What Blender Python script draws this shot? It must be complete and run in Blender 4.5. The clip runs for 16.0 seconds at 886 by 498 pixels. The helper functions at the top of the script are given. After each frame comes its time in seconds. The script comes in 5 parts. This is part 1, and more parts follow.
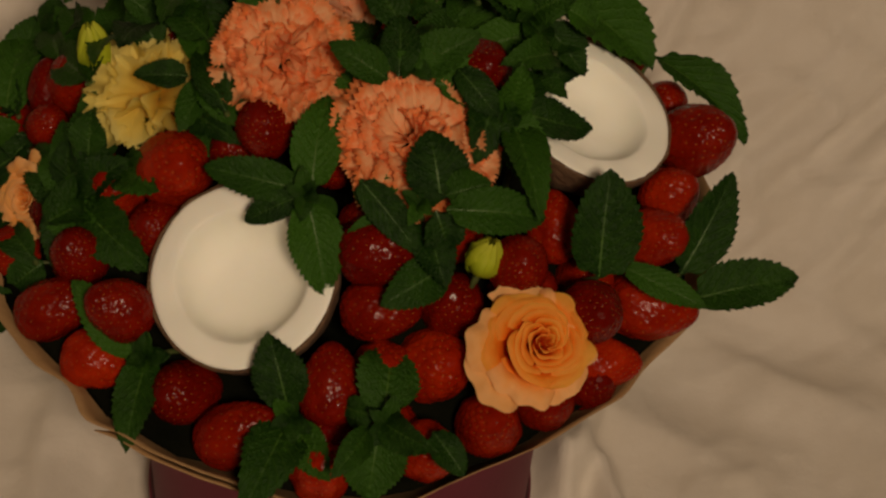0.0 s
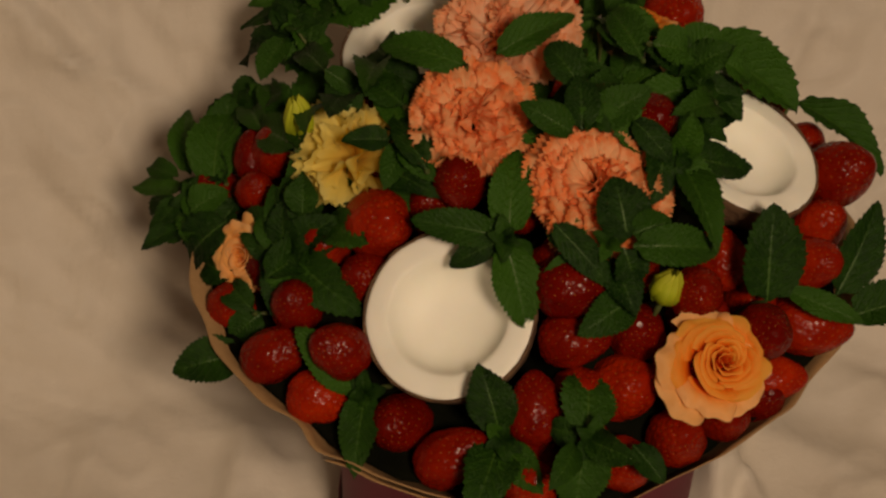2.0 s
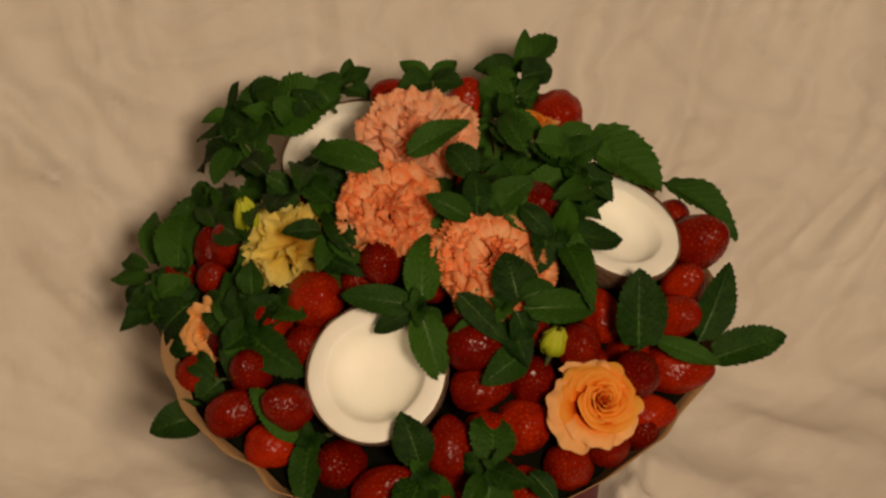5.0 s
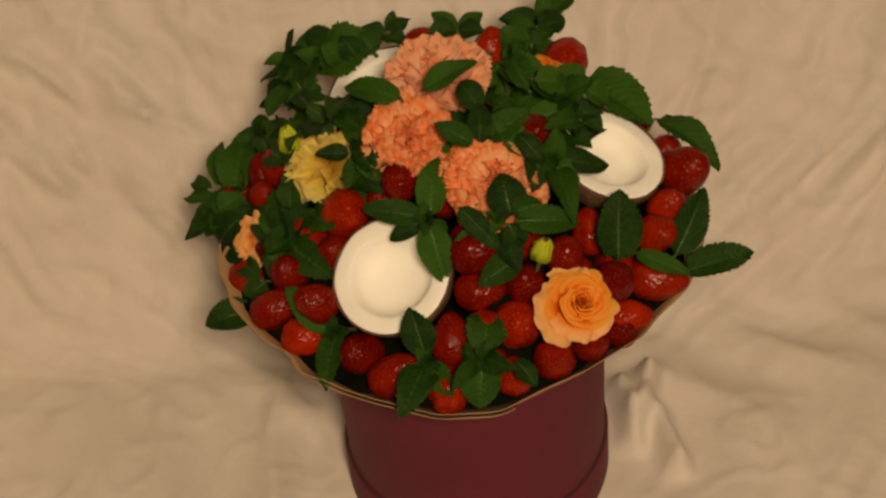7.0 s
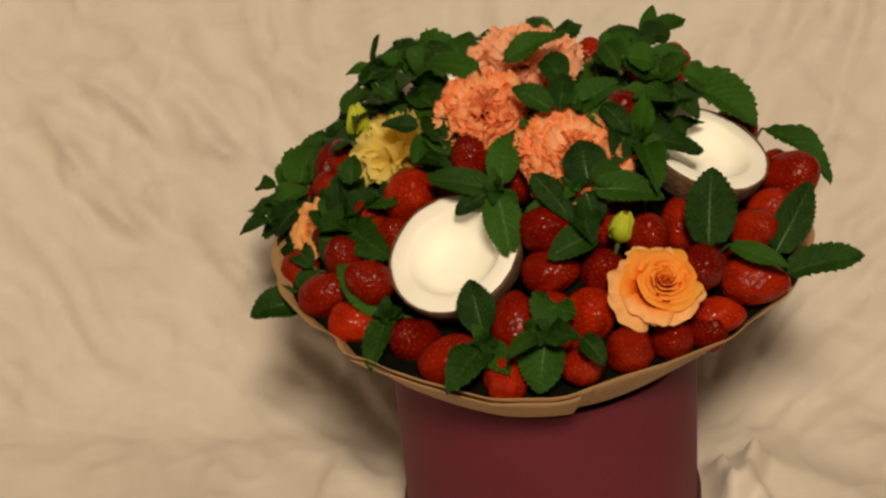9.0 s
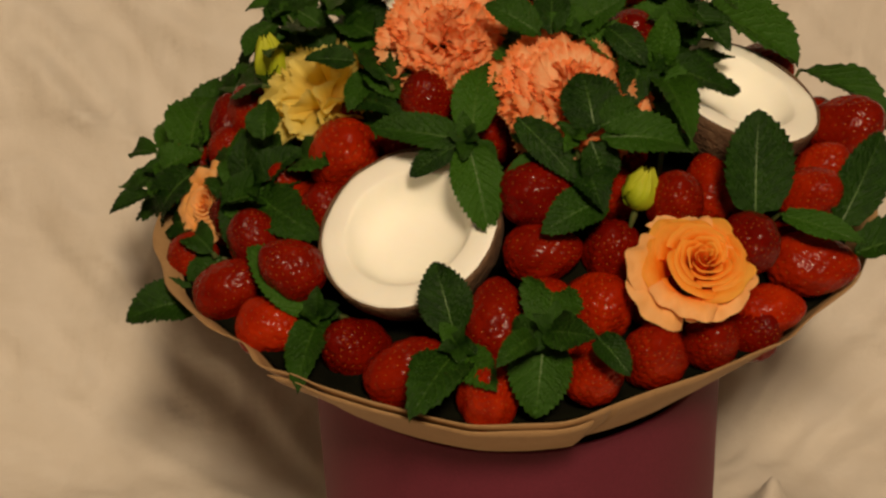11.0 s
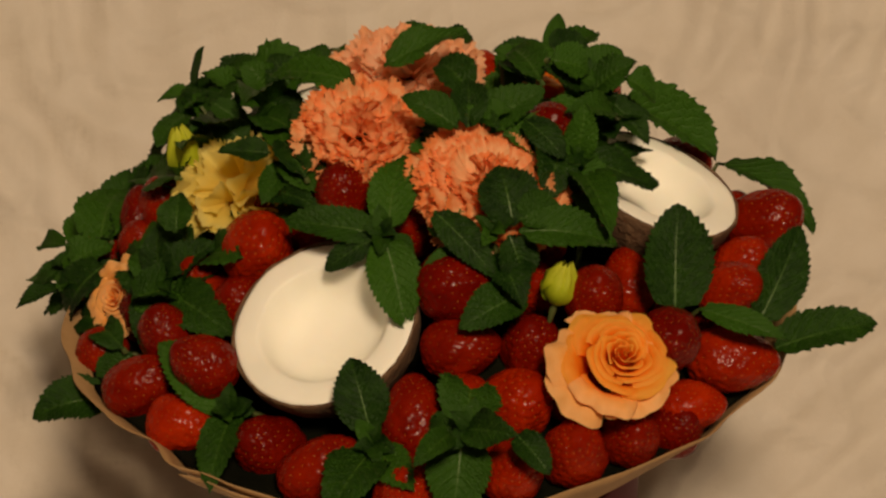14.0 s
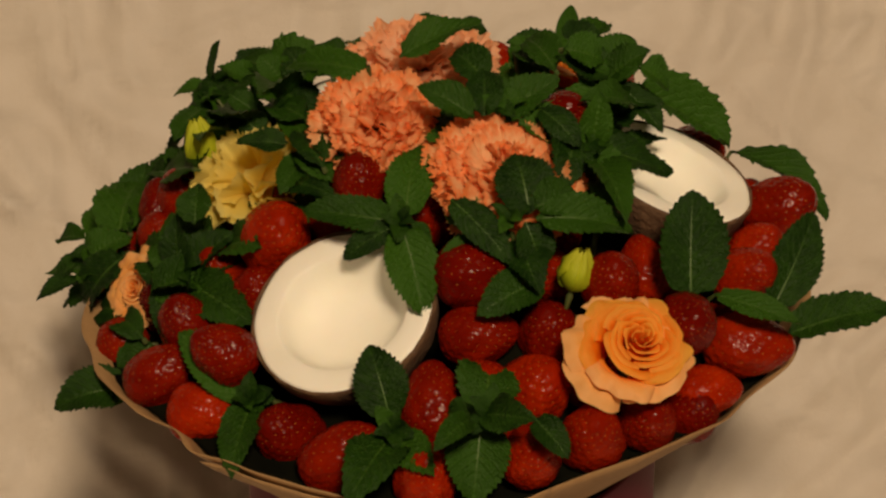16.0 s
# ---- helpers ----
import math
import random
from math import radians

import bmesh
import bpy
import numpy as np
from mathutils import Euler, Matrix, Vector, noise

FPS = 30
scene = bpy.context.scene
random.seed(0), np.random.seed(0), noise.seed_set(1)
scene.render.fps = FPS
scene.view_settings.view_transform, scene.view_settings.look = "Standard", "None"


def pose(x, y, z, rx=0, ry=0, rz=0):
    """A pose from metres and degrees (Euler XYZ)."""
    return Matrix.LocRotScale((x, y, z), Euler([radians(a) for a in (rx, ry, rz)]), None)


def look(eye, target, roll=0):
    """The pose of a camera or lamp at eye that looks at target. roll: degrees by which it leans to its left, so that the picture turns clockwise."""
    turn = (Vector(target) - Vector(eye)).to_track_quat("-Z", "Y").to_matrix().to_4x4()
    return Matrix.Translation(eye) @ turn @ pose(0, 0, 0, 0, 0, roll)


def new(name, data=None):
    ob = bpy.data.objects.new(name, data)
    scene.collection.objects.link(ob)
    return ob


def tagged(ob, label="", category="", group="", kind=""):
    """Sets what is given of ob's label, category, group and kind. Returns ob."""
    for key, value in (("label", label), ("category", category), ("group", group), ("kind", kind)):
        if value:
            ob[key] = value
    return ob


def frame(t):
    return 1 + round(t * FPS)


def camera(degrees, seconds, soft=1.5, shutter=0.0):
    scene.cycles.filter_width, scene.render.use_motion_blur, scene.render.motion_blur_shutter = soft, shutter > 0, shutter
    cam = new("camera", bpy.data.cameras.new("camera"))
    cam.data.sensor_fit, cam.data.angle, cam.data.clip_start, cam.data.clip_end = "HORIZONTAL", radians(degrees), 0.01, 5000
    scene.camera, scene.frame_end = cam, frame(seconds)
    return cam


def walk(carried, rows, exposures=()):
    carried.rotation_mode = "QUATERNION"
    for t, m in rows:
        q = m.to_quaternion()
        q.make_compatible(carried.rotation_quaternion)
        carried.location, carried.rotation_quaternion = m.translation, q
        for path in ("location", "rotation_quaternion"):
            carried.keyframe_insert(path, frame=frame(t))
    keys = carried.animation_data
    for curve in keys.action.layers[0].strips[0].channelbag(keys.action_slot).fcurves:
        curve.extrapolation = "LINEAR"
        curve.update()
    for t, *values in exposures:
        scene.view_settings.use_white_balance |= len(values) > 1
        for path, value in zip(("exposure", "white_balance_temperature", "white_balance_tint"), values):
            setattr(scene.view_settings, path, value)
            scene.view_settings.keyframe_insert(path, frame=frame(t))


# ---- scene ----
cam = camera(25.01, 16.0, 2.5)
PATH = [
    (0, (-0.0397, -0.6227, 1.0404), (0.0465, -0.0045, 0.2592), 5.54),
    (0.5, (-0.0449, -0.6303, 1.0413), (0.0102, -0.0029, 0.2646), 2.70),
    (1, (-0.0611, -0.6390, 1.0477), (-0.0209, 0.0103, 0.2882), 0.58),
    (1.5, (-0.0914, -0.6612, 1.0634), (-0.0582, -0.0100, 0.3051), -0.13),
    (2, (-0.1356, -0.6896, 1.1153), (-0.0564, -0.0492, 0.3513), 1.97),
    (2.5, (-0.1495, -0.7625, 1.1967), (-0.0716, -0.1130, 0.4403), 0.98),
    (3, (-0.1709, -0.8551, 1.2700), (-0.0755, -0.1883, 0.5309), 1.74),
    (3.5, (-0.1816, -0.8791, 1.2899), (-0.0866, -0.2070, 0.5555), 1.01),
    (4, (-0.1672, -0.8551, 1.2785), (-0.0838, -0.1906, 0.5359), 0.36),
    (4.5, (-0.1401, -0.8378, 1.2634), (-0.0431, -0.1687, 0.5266), 0.29),
    (7, (-0.0009, -1.0272, 1.3939), (-0.0095, -0.3532, 0.6552), -5.38),
    (7.5, (0.0536, -1.1090, 1.3643), (-0.0006, -0.4038, 0.6573), -7.14),
    (8, (0.0931, -1.1043, 1.2324), (-0.0338, -0.3648, 0.5713), -9.53),
    (8.5, (0.1004, -1.1048, 1.1308), (-0.0087, -0.3124, 0.5306), -7.00),
    (9, (0.0567, -1.1240, 1.0571), (-0.0319, -0.3084, 0.4852), -5.30),
    (11.5, (-0.0373, -0.8291, 0.8161), (-0.0100, 0.0101, 0.2728), -1.01),
    (12, (-0.0457, -0.8331, 0.8232), (0.0110, 0.0262, 0.3150), 0.28),
    (12.5, (-0.0441, -0.8379, 0.8229), (0.0143, 0.0211, 0.3142), 0.31),
    (13, (-0.0394, -0.8380, 0.8234), (0.0069, 0.0228, 0.3164), -0.12),
    (13.5, (-0.0350, -0.8408, 0.8242), (0.0093, 0.0165, 0.3113), -0.03),
    (14, (-0.0321, -0.8448, 0.8238), (0.0070, 0.0086, 0.3040), -0.74),
    (14.5, (-0.0361, -0.8528, 0.8250), (0.0027, 0.0019, 0.3074), -0.96),
    (15, (-0.0400, -0.8539, 0.8237), (-0.0035, -0.0018, 0.3016), -0.85),
    (15.5, (-0.0385, -0.8572, 0.8245), (-0.0065, -0.0024, 0.3064), -1.11),
    (16, (-0.0376, -0.8555, 0.8220), (-0.0019, -0.0011, 0.3037), -1.30),
]
EXPOSURES = [
    (0, -0.82, 6420, 13), (0.5, -0.86, 6700, 14), (1, -0.86, 6950, 15), (1.5, -0.82, 6850, 15), (2, -0.66, 6600, 15), (3.5, -0.38, 6480, 13), (4.5, -0.30, 6480, 14), (7, -0.22, 6850, 13), (7.5, -0.10, 6600, 11),
    (8, -0.02, 6100, 8), (9, 0.16, 6000, 8), (11.5, -0.12, 6650, 11), (12, -0.17, 6740, 12), (16, -0.22, 6700, 12),
]
walk(cam, [(t, look(eye, target, roll)) for t, eye, target, roll in PATH], EXPOSURES)
LAMP_AT = (0.20, -1.48, 1.97)
LAMP_SIZE = 0.34
LAMP_POWER = 44.0
LAMP_COLOUR = (1.0, 0.75, 0.495)
# ---- light: one warm ceiling lamp behind the camera, and bounce from an added room ----
world = bpy.data.worlds.new("world")
scene.world = world
world.use_nodes = True
world.node_tree.nodes["Background"].inputs[0].default_value = (1.0, 0.72, 0.42, 1)
world.node_tree.nodes["Background"].inputs[1].default_value = 0.02
lamp = new("ceiling_lamp_light", bpy.data.lights.new("ceiling_lamp_light", "AREA"))
lamp.data.shape, lamp.data.size, lamp.data.energy = "DISK", LAMP_SIZE, LAMP_POWER
lamp.data.color = LAMP_COLOUR
lamp.matrix_world = look(LAMP_AT, (0.0, 0.0, 0.2))


# ---- materials ----
def nodes_of(name):
    m = bpy.data.materials.new(name)
    m.use_nodes = True
    t = m.node_tree
    return m, t, t.nodes["Principled BSDF"]


def node(t, kind, **values):
    n = t.nodes.new(kind)
    for key, value in values.items():
        n.inputs[key].default_value = value
    return n


def ramp(t, fac, *stops):
    n = t.nodes.new("ShaderNodeValToRGB")
    while len(n.color_ramp.elements) < len(stops):
        n.color_ramp.elements.new(0.5)
    for e, (at, c) in zip(n.color_ramp.elements, stops):
        e.position, e.color = at, (*c, 1)
    t.links.new(fac, n.inputs[0])
    return n.outputs[0]


def noise_tex(t, scale, detail=4.0, rough=0.55, coord="Object"):
    c = t.nodes.new("ShaderNodeTexCoord")
    n = node(t, "ShaderNodeTexNoise", Scale=scale, Detail=detail, Roughness=rough)
    t.links.new(c.outputs[coord], n.inputs["Vector"])
    return n.outputs[0]


def mixed(t, a, b, fac, mode="MIX"):
    n = t.nodes.new("ShaderNodeMix")
    n.data_type, n.blend_type = "RGBA", mode
    for value, key in ((fac, 0), (a, 6), (b, 7)):
        if isinstance(value, (int, float)):
            n.inputs[key].default_value = value
        elif isinstance(value, tuple):
            n.inputs[key].default_value = (*value, 1)
        else:
            t.links.new(value, n.inputs[key])
    return n.outputs[2]


def sums(t, op, a, b=0.0):
    n = t.nodes.new("ShaderNodeMath")
    n.operation = op
    for value, key in ((a, 0), (b, 1)):
        if isinstance(value, (int, float)):
            n.inputs[key].default_value = value
        else:
            t.links.new(value, n.inputs[key])
    return n.outputs[0]


def bumped(t, bsdf, height, strength, distance=0.001):
    n = node(t, "ShaderNodeBump", Strength=strength, Distance=distance)
    t.links.new(height, n.inputs["Height"])
    t.links.new(n.outputs[0], bsdf.inputs["Normal"])


def see_through(t, bsdf, colour, share):
    """Light that passes through a thin petal or leaf."""
    tr = t.nodes.new("ShaderNodeBsdfTranslucent")
    t.links.new(colour, tr.inputs[0])
    mx = node(t, "ShaderNodeMixShader", Fac=share)
    t.links.new(bsdf.outputs[0], mx.inputs[1])
    t.links.new(tr.outputs[0], mx.inputs[2])
    t.links.new(mx.outputs[0], t.nodes["Material Output"].inputs[0])


def plain(name, c1, c2, scale, rough=0.7, bump=0.2, fine=None, distance=0.001):
    m, t, b = nodes_of(name)
    f = noise_tex(t, scale)
    t.links.new(ramp(t, f, (0.3, c1), (0.7, c2)), b.inputs["Base Color"])
    b.inputs["Roughness"].default_value = rough
    bumped(t, b, noise_tex(t, fine or scale * 12, 3.0), bump, distance)
    return m


def sheet_material():
    m, t, b = nodes_of("cream_cotton")
    big = ramp(t, noise_tex(t, 6.0, 3.0), (0.3, (0.65, 0.605, 0.54)), (0.7, (0.70, 0.66, 0.595)))
    spots = ramp(t, noise_tex(t, 30.0, 5.0), (0.35, (0.95, 0.94, 0.92)), (0.65, (1.0, 1.0, 1.0)))
    t.links.new(mixed(t, big, spots, 1.0, "MULTIPLY"), b.inputs["Base Color"])
    b.inputs["Roughness"].default_value = 0.62
    b.inputs["Sheen Weight"].default_value = 0.12
    b.inputs["Specular IOR Level"].default_value = 0.3
    h = sums(t, "ADD", sums(t, "MULTIPLY", noise_tex(t, 45.0, 5.0), 1.0), sums(t, "MULTIPLY", noise_tex(t, 900.0, 2.0), 0.12))
    bumped(t, b, h, 0.32, 0.005)
    return m


def leaf_material(name, dark, light, vein, gloss=0.46):
    m, t, b = nodes_of(name)
    uv = t.nodes.new("ShaderNodeUVMap")
    xyz = t.nodes.new("ShaderNodeSeparateXYZ")
    t.links.new(uv.outputs[0], xyz.inputs[0])
    u, v = xyz.outputs[0], sums(t, "ABSOLUTE", xyz.outputs[1])
    wave = sums(t, "SINE", sums(t, "MULTIPLY", sums(t, "SUBTRACT", sums(t, "MULTIPLY", u, 9.0), sums(t, "MULTIPLY", v, 2.6)), 6.283))
    side = sums(t, "MULTIPLY", sums(t, "POWER", sums(t, "MAXIMUM", wave, 0.0), 9.0), sums(t, "MULTIPLY", sums(t, "SUBTRACT", 1.0, sums(t, "MULTIPLY", v, 0.6)), sums(t, "MINIMUM", sums(t, "MULTIPLY", v, 5.0), 1.0)))
    mid = sums(t, "LESS_THAN", v, 0.045)
    veins = sums(t, "MAXIMUM", sums(t, "MULTIPLY", side, 0.22), sums(t, "MULTIPLY", mid, 0.12))
    info = t.nodes.new("ShaderNodeObjectInfo")
    own = mixed(t, dark, light, sums(t, "MULTIPLY", sums(t, "POWER", info.outputs["Random"], 1.5), 0.85))
    mott = mixed(t, own, light, sums(t, "MULTIPLY", ramp(t, noise_tex(t, 160.0, 4.0), (0.4, (0, 0, 0)), (0.75, (1, 1, 1))), 0.30))
    c = mixed(t, mott, vein, veins)
    t.links.new(c, b.inputs["Base Color"])
    b.inputs["Roughness"].default_value = gloss
    b.inputs["Specular IOR Level"].default_value = 0.20
    quilt = sums(t, "ADD", sums(t, "MULTIPLY", veins, -1.0), sums(t, "MULTIPLY", noise_tex(t, 700.0, 3.0), 0.5))
    bumped(t, b, quilt, 0.9, 0.0024)
    see_through(t, b, c, 0.16)
    return m


def petal_material(name, base, edge, tip, share=0.25, rough=0.6, speckle=0.35):
    """Colour runs from the petal's base to its rim."""
    m, t, b = nodes_of(name)
    uv = t.nodes.new("ShaderNodeUVMap")
    xyz = t.nodes.new("ShaderNodeSeparateXYZ")
    t.links.new(uv.outputs[0], xyz.inputs[0])
    s = sums(t, "ADD", xyz.outputs[0], sums(t, "MULTIPLY", sums(t, "SUBTRACT", noise_tex(t, 220.0, 3.0), 0.5), speckle))
    c = ramp(t, s, (0.1, base), (0.62, edge), (0.97, tip))
    info = t.nodes.new("ShaderNodeObjectInfo")
    c = mixed(t, c, edge, sums(t, "MULTIPLY", info.outputs["Random"], 0.35))
    t.links.new(c, b.inputs["Base Color"])
    b.inputs["Roughness"].default_value = rough
    b.inputs["Specular IOR Level"].default_value = 0.25
    streak = t.nodes.new("ShaderNodeTexWave")
    streak.inputs["Scale"].default_value = 5.0
    streak.inputs["Distortion"].default_value = 2.0
    swap = t.nodes.new("ShaderNodeCombineXYZ")
    t.links.new(xyz.outputs[1], swap.inputs[0])
    t.links.new(swap.outputs[0], streak.inputs["Vector"])
    bumped(t, b, streak.outputs[1], 0.12, 0.0006)
    see_through(t, b, c, share)
    return m


def berry_material():
    m, t, b = nodes_of("strawberry_skin")
    info = t.nodes.new("ShaderNodeObjectInfo")
    own = mixed(t, (0.100, 0.0015, 0.0006), (0.33, 0.017, 0.0010), sums(t, "POWER", info.outputs["Random"], 1.3))
    patch = ramp(t, noise_tex(t, 3.0, 3.0), (0.35, (0.75, 0.6, 0.6)), (0.7, (1.15, 1.3, 1.1)))
    t.links.new(mixed(t, own, patch, 1.0, "MULTIPLY"), b.inputs["Base Color"])
    b.inputs["Roughness"].default_value = 0.20
    b.inputs["Specular IOR Level"].default_value = 0.13
    c = t.nodes.new("ShaderNodeTexCoord")
    cells = node(t, "ShaderNodeTexVoronoi", Scale=13.0)
    t.links.new(c.outputs["Object"], cells.inputs["Vector"])
    h = sums(t, "ADD", sums(t, "MULTIPLY", cells.outputs["Distance"], 1.0), sums(t, "MULTIPLY", noise_tex(t, 34.0, 3.0, 0.6), 0.12))
    bumped(t, b, h, 0.30, 0.0012)
    return m


def paper_material():
    m, t, b = nodes_of("kraft_paper")
    fibres = noise_tex(t, 260.0, 4.0, 0.7)
    c = mixed(t, ramp(t, noise_tex(t, 14.0), (0.3, (0.32, 0.192, 0.083)), (0.7, (0.385, 0.238, 0.108))), ramp(t, fibres, (0.3, (0.86, 0.84, 0.8)), (0.7, (1.05, 1.05, 1.05))), 1.0, "MULTIPLY")
    t.links.new(c, b.inputs["Base Color"])
    b.inputs["Roughness"].default_value = 0.72
    bumped(t, b, fibres, 0.25, 0.0006)
    return m


def box_material():
    m, t, b = nodes_of("mauve_card")
    c = mixed(t, ramp(t, noise_tex(t, 9.0, 3.0), (0.3, (0.112, 0.0150, 0.030)), (0.7, (0.142, 0.0205, 0.039))), ramp(t, noise_tex(t, 500.0, 3.0), (0.3, (0.9, 0.9, 0.9)), (0.7, (1.06, 1.06, 1.06))), 1.0, "MULTIPLY")
    t.links.new(c, b.inputs["Base Color"])
    b.inputs["Roughness"].default_value = 0.60
    b.inputs["Specular IOR Level"].default_value = 0.2
    bumped(t, b, noise_tex(t, 420.0, 3.0), 0.2, 0.0005)
    return m


def flesh_material():
    m, t, b = nodes_of("coconut_flesh")
    c = ramp(t, noise_tex(t, 40.0, 4.0), (0.3, (0.93, 0.94, 0.84)), (0.7, (0.96, 0.96, 0.88)))
    t.links.new(c, b.inputs["Base Color"])
    b.inputs["Roughness"].default_value = 0.55
    b.inputs["Specular IOR Level"].default_value = 0.25
    b.inputs["Subsurface Weight"].default_value = 0.15
    b.inputs["Subsurface Radius"].default_value = (0.006, 0.005, 0.004)
    bumped(t, b, noise_tex(t, 90.0, 4.0), 0.25, 0.0012)
    return m


COTTON = sheet_material()
# brightness of this paint sets the fill from the added walls and ceiling
WALL_PAINT = plain("wall_paint", (0.37, 0.325, 0.275), (0.42, 0.37, 0.32), 2.0, 0.85)
CARPET = plain("carpet", (0.20, 0.15, 0.11), (0.26, 0.20, 0.15), 8.0, 0.95)
MINT = leaf_material("mint_leaf", (0.0058, 0.027, 0.0018), (0.042, 0.130, 0.0075), (0.080, 0.180, 0.016))
MIDRIB = plain("mint_midrib", (0.030, 0.085, 0.008), (0.060, 0.135, 0.015), 90.0, 0.45)
STEM = plain("mint_stem", (0.05, 0.11, 0.02), (0.09, 0.10, 0.03), 60.0, 0.5)
SKIN = berry_material()
SEED = plain("berry_seed", (0.34, 0.07, 0.012), (0.58, 0.22, 0.05), 300.0, 0.14)
KRAFT = paper_material()
MAUVE = box_material()
SEAM = plain("seam_shadow_gap", (0.03, 0.008, 0.010), (0.05, 0.012, 0.015), 80.0, 0.8)
FLESH = flesh_material()
SHELL = plain("coconut_shell", (0.055, 0.028, 0.014), (0.17, 0.095, 0.045), 55.0, 0.8, 0.8, 260.0, 0.003)
# near-black foam: shade of the gaps between berries is put into its colour
SHADED_FOAM = plain("floral_foam", (0.0030, 0.0036, 0.0018), (0.0060, 0.0065, 0.0032), 40.0, 1.0, 0.6)
SHADED_FOAM.node_tree.nodes["Principled BSDF"].inputs["Specular IOR Level"].default_value = 0.05
ROSE_HEART = petal_material("rose_heart_petal", (0.92, 0.09, 0.002), (0.97, 0.30, 0.012), (0.98, 0.56, 0.09), 0.50)
ROSE_OUTER = petal_material("rose_outer_petal", (0.96, 0.15, 0.005), (0.97, 0.43, 0.075), (0.95, 0.55, 0.23), 0.32)
CORAL = petal_material("carnation_petal", (0.96, 0.26, 0.045), (0.99, 0.63, 0.33), (0.95, 0.28, 0.07), 0.42, 0.6, 0.9)
PINK = petal_material("pale_carnation_petal", (0.97, 0.42, 0.18), (0.99, 0.72, 0.50), (0.97, 0.48, 0.24), 0.48, 0.6, 0.7)
YELLOW = petal_material("yellow_petal", (0.90, 0.56, 0.05), (0.97, 0.80, 0.18), (0.98, 0.87, 0.30), 0.50)
BUD = petal_material("green_bud_petal", (0.28, 0.38, 0.012), (0.46, 0.54, 0.02), (0.58, 0.62, 0.05))


# ---- helpers for building ----
def mesh_of(name, verts, faces, material, uvs=None, smooth=True):
    me = bpy.data.meshes.new(name)
    me.from_pydata([tuple(v) for v in verts], [], faces)
    me.materials.append(material)
    if uvs is not None:
        layer = me.uv_layers.new(name="UVMap")
        for loop in me.loops:
            layer.data[loop.index].uv = uvs[loop.vertex_index]
    if smooth:
        me.polygons.foreach_set("use_smooth", [True] * len(me.polygons))
    me.update()
    return me


def grid_faces(n, m, wrap=False):
    """Faces of a grid of n rows and m columns; wrap joins the last column to the first."""
    out = []
    for i in range(n - 1):
        for j in range(m if wrap else m - 1):
            k = (j + 1) % m
            out.append((i * m + j, i * m + k, (i + 1) * m + k, (i + 1) * m + j))
    return out


def lathe(name, profile, material, n=64, warp=None):
    verts = []
    for r, z in profile:
        for j in range(n):
            a = 2 * math.pi * j / n
            p = Vector((r * math.cos(a), r * math.sin(a), z))
            verts.append(warp(p) if warp else p)
    return mesh_of(name, verts, grid_faces(len(profile), n, True), material)


def hub(name, at):
    """An Empty at a place, for a thing made of parts."""
    ob = new(name)
    ob.empty_display_size = 0.01
    ob.matrix_basis = Matrix.Translation(at)
    return ob


def part(name, me, parent, m=None, label=""):
    """One mesh under a thing. m: its pose in the world; None: at the thing's own place."""
    ob = new(name, me)
    ob.parent = parent
    if m is not None:
        ob.matrix_basis = parent.matrix_basis.inverted() @ m
    return tagged(ob, label)


def basis(at, along, facing):
    """A pose whose x runs along and whose z faces as near to facing as it can."""
    x = Vector(along).normalized()
    y = Vector(facing).cross(x).normalized()
    z = x.cross(y)
    m = Matrix((x, y, z)).transposed().to_4x4()
    m.translation = Vector(at)
    return m


def upright(at, normal, turn=0.0):
    """A pose whose z is the normal."""
    z = Vector(normal).normalized()
    m = z.to_track_quat("Z", "Y").to_matrix().to_4x4() @ Matrix.Rotation(radians(turn), 4, "Z")
    m.translation = Vector(at)
    return m


def tube(name, points, radii, material, n=7):
    verts = []
    for i, p in enumerate(points):
        a, b = points[max(i - 1, 0)], points[min(i + 1, len(points) - 1)]
        m = upright(p, Vector(b) - Vector(a))
        for j in range(n):
            t = 2 * math.pi * j / n
            verts.append(m @ Vector((radii[i] * math.cos(t), radii[i] * math.sin(t), 0)))
    return mesh_of(name, verts, grid_faces(len(points), n, True), material)


# ---- the sheet: seat, fillet and sloping back in one cloth ----
BACK_Y, BACK_LEAN = 0.13, radians(50.6)


def cloth_frame(s):
    """Place (y, z) and normal along the cloth's profile; s = 0 at the crease."""
    r = 0.05
    half = r * BACK_LEAN / 2
    if s < -half:
        return BACK_Y - r * math.tan(BACK_LEAN / 2) + (s + half), 0.0, 0.0
    a = min(BACK_LEAN, (s + half) / r)
    y = BACK_Y - r * math.tan(BACK_LEAN / 2) + r * math.sin(a)
    z = r * (1 - math.cos(a))
    rest = max(0.0, s - half)
    return y + rest * math.cos(BACK_LEAN), z + rest * math.sin(BACK_LEAN), a


def ridge(x, y, ax, ay, bx, by, high, wide):
    """A fold along a line, sharp on one side."""
    dx, dy = bx - ax, by - ay
    n = math.hypot(dx, dy)
    u = ((x - ax) * dx + (y - ay) * dy) / (n * n)
    v = ((x - ax) * dy - (y - ay) * dx) / n
    end = max(0.0, 1 - max(0.0, abs(u - 0.5) - 0.25) * 4)
    k = wide if v > 0 else wide * 0.45
    return high * end * end * (3 - 2 * end) * math.exp(-(v / k) ** 2)


